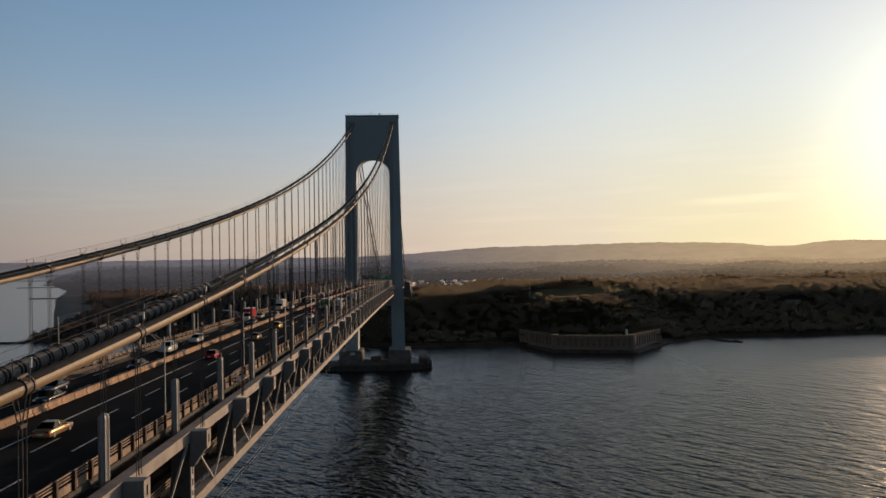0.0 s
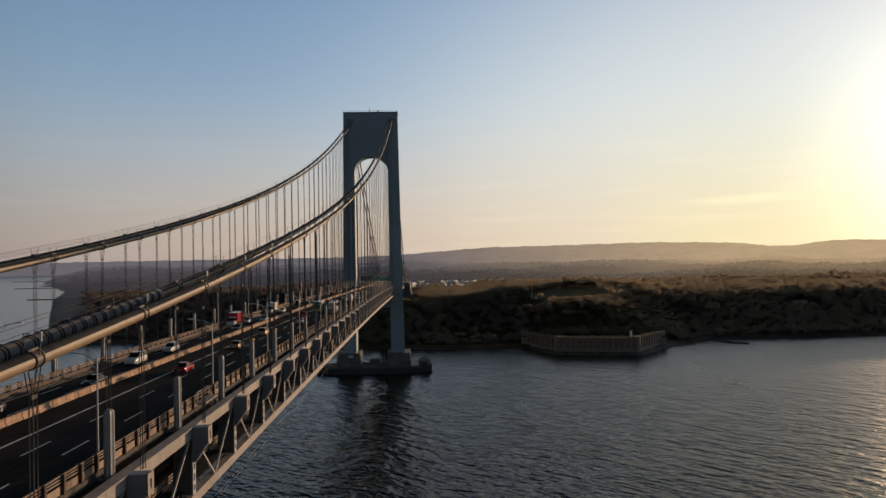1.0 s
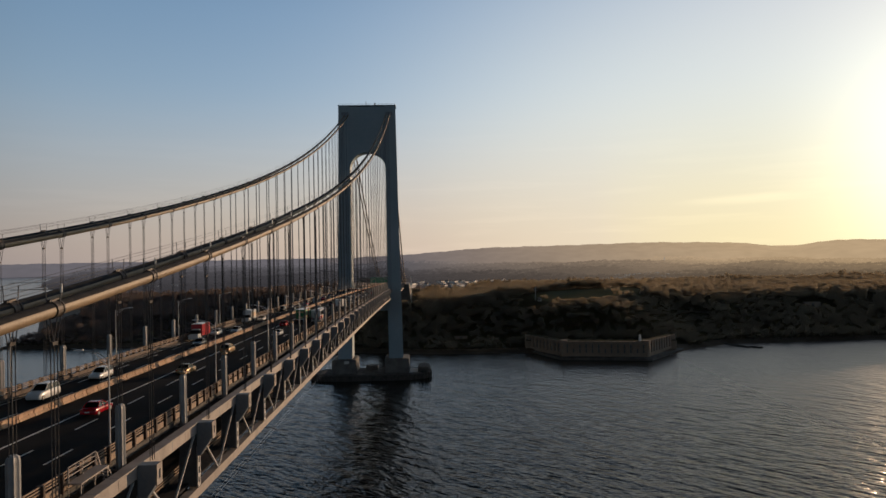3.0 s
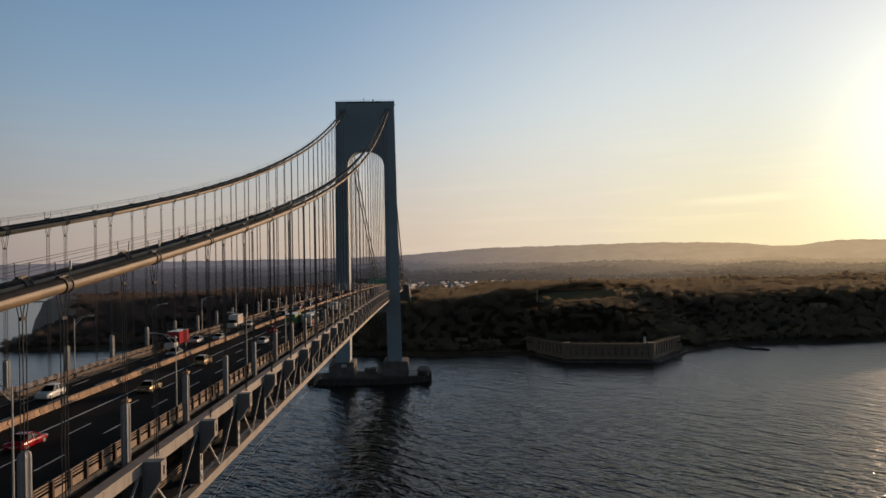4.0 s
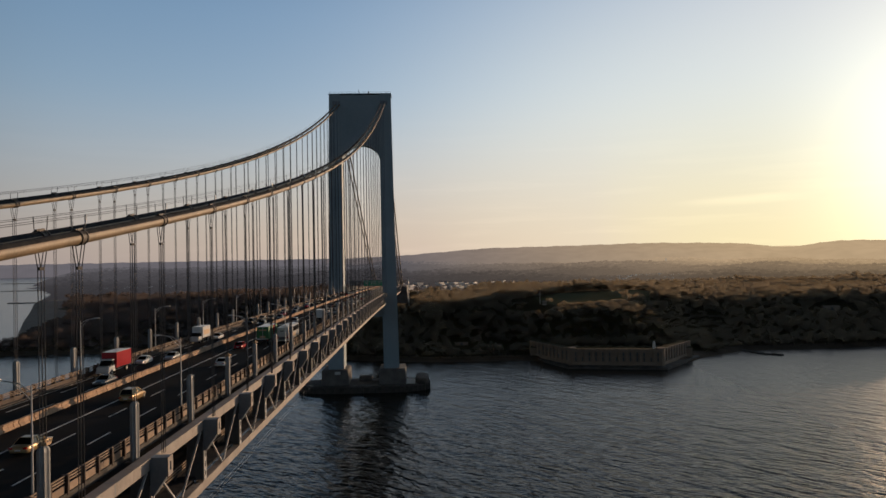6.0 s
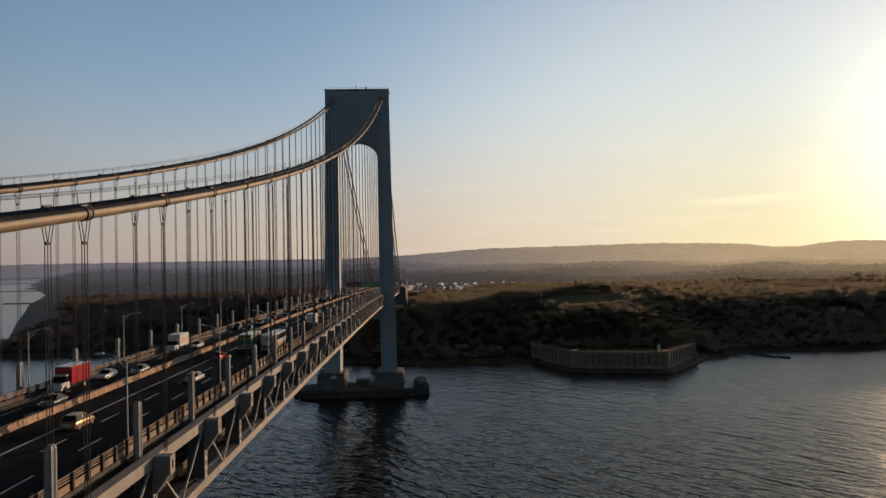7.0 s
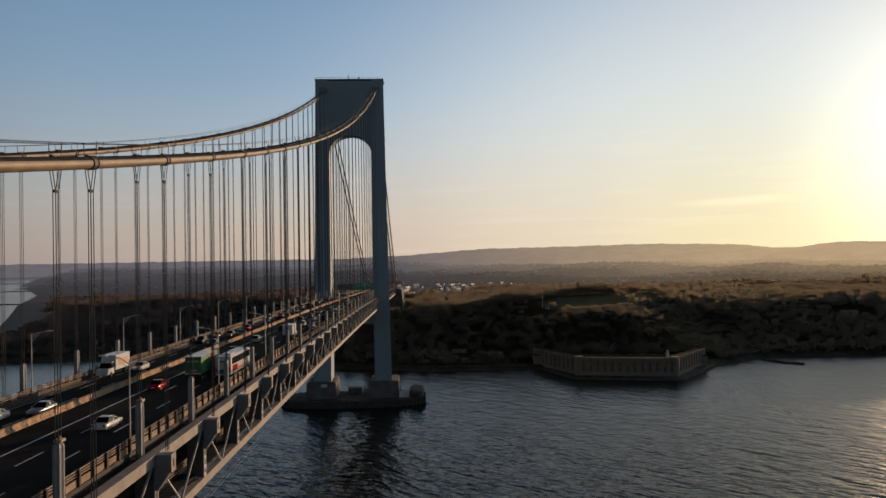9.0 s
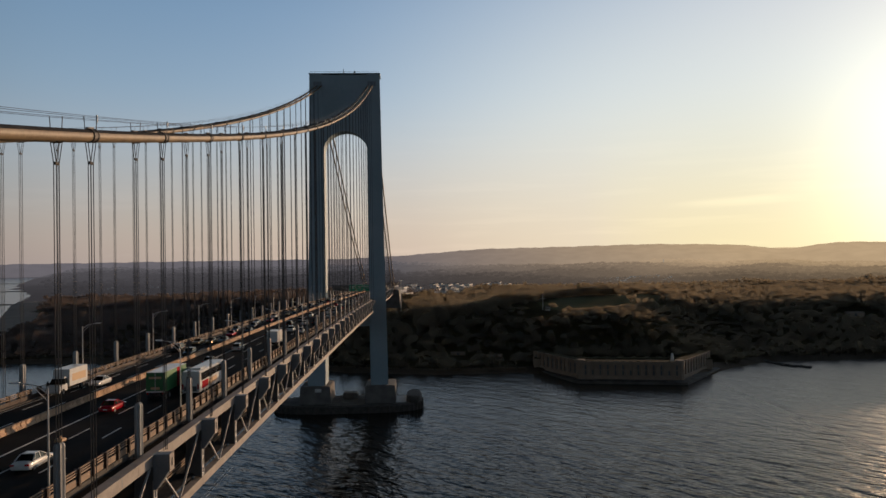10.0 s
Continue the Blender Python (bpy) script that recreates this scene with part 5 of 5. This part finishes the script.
# ---- houses of the town ----
def house(w, d, h, pitch):
    v = thing("house", "small pale house among the trees", "house", group="houses of the far town")
    part("wall", Geo().box(-w / 2, w / 2, -d / 2, d / 2, -3, h), WHITE_WALL, v)
    part("roof", Geo().sweep([[(x, -d / 2 - 0.4, h), (x, d / 2 + 0.4, h), (x, 0, h + pitch)] for x in (-w / 2 - 0.4, w / 2 + 0.4)]), ROOF, v)
    for k in range(max(2, int(w / 4))):
        x = -w / 2 + (k + 0.5) * w / max(2, int(w / 4))
        part("window", Geo().box(x - 0.6, x + 0.6, -d / 2 - 0.05, -d / 2 + 0.02, h * 0.45, h * 0.45 + 1.5), GLASS, v)
    return v


kinds = [house(8, 11, 7, 2), house(10, 18, 8, 2), house(14, 30, 10, 1.0), house(16, 40, 8, 0.8)]
spots = []
for i in range(104):
    az = radians(rng.uniform(-4, 8) if i < 90 else rng.uniform(-10, 12))
    r = rng.uniform(1450, 1950) if i < 90 else rng.uniform(1350, 1800)
    spots.append((41 + r * math.sin(az), -490 + r * math.cos(az)))
HOUSES = []
for i, (x, y) in enumerate(spots):
    z = float(ground_z(np.array(x), np.array(y))) + (4 if i < 90 else 7)
    m = Matrix.Translation((x, y, z)) @ Matrix.Rotation(rng.uniform(-0.62, -0.3), 4, "Z")
    k = rng.choice([0, 0, 1, 1, 2, 3])
    HOUSES.append((x, y))
    if i < 4:
        kinds[i].matrix_basis = m
    else:
        copy_thing(kinds[k], m)

# ---- woods ----
ICO = bmesh.new()
bmesh.ops.create_icosphere(ICO, subdivisions=1, radius=1.0)
ICO_V = np.array([v.co[:] for v in ICO.verts])
ICO_F = np.array([[v.index for v in f.verts] for f in ICO.faces])
ICO.free()
rs = np.random.RandomState(3)


def tri_mesh(name, verts, tris, mat):
    me = bpy.data.meshes.new(name)
    me.vertices.add(len(verts))
    me.vertices.foreach_set("co", verts.astype(np.float32).ravel())
    me.loops.add(tris.size)
    me.loops.foreach_set("vertex_index", tris.astype(np.int32).ravel())
    me.polygons.add(len(tris))
    me.polygons.foreach_set("loop_start", np.arange(0, tris.size, 3, dtype=np.int32))
    me.update(calc_edges=True)
    me.materials.append(mat)
    return me


def crowns(cx, cy, cz, r, h, lobes, leaves):
    """Many crowns: uneven lobes, each in a ragged shell of loose leaf clumps."""
    n = len(cx)
    V, F, k = [], [], 0
    mid = np.stack([cx, cy, cz], -1)
    for i in range(lobes):
        off = rs.normal(0, 0.34 if lobes > 1 else 0.2, (n, 3)) * np.stack([r, r, h * 0.4], -1)
        s = rs.uniform(0.36, 0.62, n) if lobes > 1 else rs.uniform(0.42, 0.6, n)
        size = np.stack([r * s, r * s, h * 0.55 * s], -1)
        v = ICO_V[None] * (1 + rs.normal(0, 0.22, (n, len(ICO_V), 1))) * 0.8 * size[:, None] + (mid + off)[:, None]
        V.append(v.reshape(-1, 3))
        F.append((ICO_F[None] + (np.arange(n) * len(ICO_V))[:, None, None]).reshape(-1, 3) + k)
        k += n * len(ICO_V)
        m = leaves // lobes
        d = rs.normal(0, 1, (n, m, 3))
        d /= np.linalg.norm(d, axis=-1, keepdims=True)
        d[..., 2] = np.abs(d[..., 2]) * 1.1 - 0.3
        c = (mid + off)[:, None] + d * size[:, None] * rs.uniform(0.75, 1.5, (n, m, 1))
        t = c[:, :, None] + rs.normal(0, 0.08, (n, m, 3, 3)) * r[:, None, None, None]
        V.append(t.reshape(-1, 3))
        F.append(np.arange(n * m * 3).reshape(-1, 3) + k)
        k += n * m * 3
    return np.concatenate(V), np.concatenate(F)


def plant(x0, x1, y0, y1, step, keep=1.0, shore=4):
    gx, gy = np.meshgrid(np.arange(x0, x1, step), np.arange(y0, y1, step))
    x = gx.ravel() + rs.uniform(-0.45, 0.45, gx.size) * step
    y = gy.ravel() + rs.uniform(-0.45, 0.45, gx.size) * step
    az = np.degrees(np.arctan2(x - 41, y + 490))
    ok = (inland(x, y) > shore) & (rs.uniform(0, 1, x.size) < keep) & (az > -48) & (az < 50)
    ok &= ~((x > 122) & (x < 290) & (y < 127))                       # the fort
    lawn = lawn_at(x, y)
    lawn |= np.hypot(x - 164, y - 222) < 17
    lawn &= rs.uniform(0, 1, x.size) < 0.97
    ok &= ~lawn
    ok &= ~beach(x - 6, y)
    ok &= ~((np.abs(x) < 33) & (y > 262) & (y < 424))               # the anchorage
    ok &= ~((np.abs(x) < 16) & (y > 340))                           # the approach road
    for hx, hy, w, d, h, turn in SHEDS:
        ok &= ~((np.abs(x - hx) < 0.7 * w + 4) & (y > hy - 20) & (y < hy + d))
    for hx, hy in HOUSES:
        ok &= np.hypot(x - hx, y - hy + 14) > 13
    return x[ok], y[ok]


for name, box, step, size, lobes, leaves, leaf_mat, label in (
        ("near_woods", (-30, 1200, 40, 400), 9.0, (5.0, 8.4), 4, 168, FOLIAGE, "dense dark green shore woods"),
        ("hill_woods", (-30, 1200, 400, 760), 10.5, (5.5, 8.6), 3, 90, FOLIAGE, "dense dark green woods on the hill"),
        ("point_woods", (-950, -30, 40, 760), 9.5, (5.2, 8.4), 3, 105, FOLIAGE_DIM, "woods on the low point, foliage darkened for dull light"),
        ("bay_woods", (-1500, -30, 760, 1120), 14, (7, 11), 2, 40, FOLIAGE_DIM, "woods along the bay, foliage darkened for dull light"),
        ("middle_woods", (-30, 2000, 760, 1120), 14, (7, 11), 2, 40, FOLIAGE_DIM, "woods behind the shore hill, foliage darkened for dull light"),
        # the far woods glow with the same painted haze
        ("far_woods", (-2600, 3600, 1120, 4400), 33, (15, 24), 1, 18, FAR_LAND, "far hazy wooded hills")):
    x, y = plant(*box, step)
    r = rs.uniform(*size, len(x))
    h = rs.uniform(8.5, 12.5, len(x)) if name in ("near_woods", "hill_woods", "point_woods") else rs.uniform(9, 15, len(x))
    below_lawn = np.hypot((x - 245) / 110, (y - 215) / 48) < 1
    h = np.where(below_lawn, h * 0.6, h)
    h *= (1 + 0.28 * wave(x, y, 38, 7) + 0.16 * wave(x, y, 90, 4)) * (0.5 + 0.5 * smooth(0, 60, inland(x, y)))
    z = ground_z(x, y) + h * rs.uniform(0.5, 0.75, len(x))
    V, F = crowns(x, y, z, r, h, lobes, leaves)
    tagged(new(name, tri_mesh(name, V, F, leaf_mat)), label, "woods", kind="stuff")

sx, sy = plant(-440, 760, 100, 240, 4.2, 0.9, 1.5)
low = inland(sx, sy) < 15
sx, sy = sx[low], sy[low]
sh = rs.uniform(2.5, 5.0, len(sx))
V, F = crowns(sx, sy, ground_z(sx, sy) + sh * 0.45, rs.uniform(1.8, 3.0, len(sx)), sh, 1, 30)
tagged(new("shore_scrub", tri_mesh("shore_scrub", V, F, FOLIAGE)), "dark scrub along the water's edge", "scrub", kind="stuff")


def tree(h, r, seed):
    q = np.random.RandomState(seed)
    v = thing("tree", "dark leafy tree on the shore", "tree", group="trees along the shore")
    g = Geo().tube([(0, 0, -1), (0.1, 0, h * 0.35), (0.25, 0.1, h * 0.7)], 0, 7, [0.4, 0.28, 0.14])
    for k in range(5):
        a = k * 1.26 + q.uniform(0, 0.6)
        g.tube([(0.1, 0, h * (0.3 + 0.07 * k)), (r * 0.6 * math.cos(a), r * 0.6 * math.sin(a), h * (0.5 + 0.07 * k))], 0, 5, [0.14, 0.05])
    part("trunk", g, BARK, v)
    n = 9
    a = q.uniform(0, 6.28, n)
    V, F = crowns(r * 0.5 * np.cos(a), r * 0.5 * np.sin(a), h * q.uniform(0.45, 0.85, n), np.full(n, r * 0.5), np.full(n, h * 0.36), 1, 26)
    part("crown", tri_mesh("crown", V, F, FOLIAGE), None, v)
    return v


samples = [tree(11, 4.6, 1), tree(14, 5.4, 2), tree(9, 4.0, 3)]
for i in range(70):
    x = rng.uniform(-160, 700)
    y = float(np.interp(x, FRONT_X, FRONT_Y)) + rng.uniform(7, 16)
    if 112 < x < 332:
        continue
    m = Matrix.Translation((x, y, float(ground_z(np.array(x), np.array(y))) - 0.2)) @ Matrix.Rotation(rng.uniform(0, 6.28), 4, "Z")
    if i < 3:
        samples[i].matrix_basis = m
    else:
        copy_thing(samples[i % 3], m)

# ---- railings and median barrier: their pieces last ----
post_me = Geo().box(-0.27, 0.27, -0.15, 0.15, -0.1, 1.44).mesh("rail_post", RUST_SHADE, bevel=0.02, segments=1)
bar_me = {z: Geo().box(-0.05, 0.05, -PANEL / 2, PANEL / 2, z - 0.05, z + 0.05).mesh("rail", PARAPET) for z in (0.92, 1.15, 1.38)}
# far-side panels take the dark post colour, painting in their shaded lower half
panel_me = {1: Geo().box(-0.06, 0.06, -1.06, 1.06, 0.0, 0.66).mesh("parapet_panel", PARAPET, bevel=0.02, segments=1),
            -1: Geo().box(-0.06, 0.04, -1.2, 1.2, 0.0, 0.62).mesh("parapet_panel", RUST_SHADE, bevel=0.02, segments=1)}
for sx in (1, -1):
    railing = thing("railing", "rusty brown bridge railing with pale panels between posts", "railing", group="railings of the bridge")
    rest = Geo()
    for n in NODES:
        if node_y(n) > 330 or abs(node_y(n) + 7.5) < 10:
            continue
        yc = node_y(n) + PANEL / 2
        pl = deck_turn(yc) @ Matrix.Translation((sx * 13.12, 0, 0.1))
        for z in bar_me:
            placed("rail", bar_me[z], railing, pl)
        for k in range(6):
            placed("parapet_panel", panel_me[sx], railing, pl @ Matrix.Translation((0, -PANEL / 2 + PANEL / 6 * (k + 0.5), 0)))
            if -14 <= n < 30:
                placed("rail_post", post_me, railing, pl @ Matrix.Translation((0 if sx > 0 else -0.2, -PANEL / 2 + PANEL / 6 * k, 0)))
            else:
                c = pl @ Vector((0, -PANEL / 2 + PANEL / 6 * k, 0))
                rest.box(c.x - 0.06, c.x + 0.06, c.y - 0.12, c.y + 0.12, c.z, c.z + 1.4)
    part("far_rail_posts", rest, RUST_SHADE, railing)["kind"] = "stuff"

barrier = thing("median_barrier", "row of sunlit tan concrete road barrier blocks", "road barrier")
prof = [(-0.31, 0), (0.31, 0), (0.29, 0.2), (0.13, 0.36), (0.11, 0.66), (0.19, 0.7), (0.19, 0.82), (-0.19, 0.82), (-0.19, 0.7), (-0.11, 0.66), (-0.13, 0.36), (-0.29, 0.2)]
block_me = Geo().sweep([[(x, y, z) for x, z in prof] for y in (-0.46, 0.46)]).mesh("barrier_block", BARRIER, bevel=0.03, segments=1)
rest = Geo()
for i, y in enumerate(np.arange(-660, 300, 1.0)):
    y = float(y)
    pl = deck_turn(y) @ Matrix.Translation((-4.3 + 0.03 * math.sin(i * 2.1), 0, 0.004))
    if -545 <= y < -245:
        placed("barrier_block", block_me, barrier, pl)
    else:
        rest.sweep([[tuple(pl @ Vector((x, q, z))) for x, z in prof] for q in (-0.47, 0.47)])
part("far_barrier_blocks", rest, BARRIER, barrier)["kind"] = "stuff"
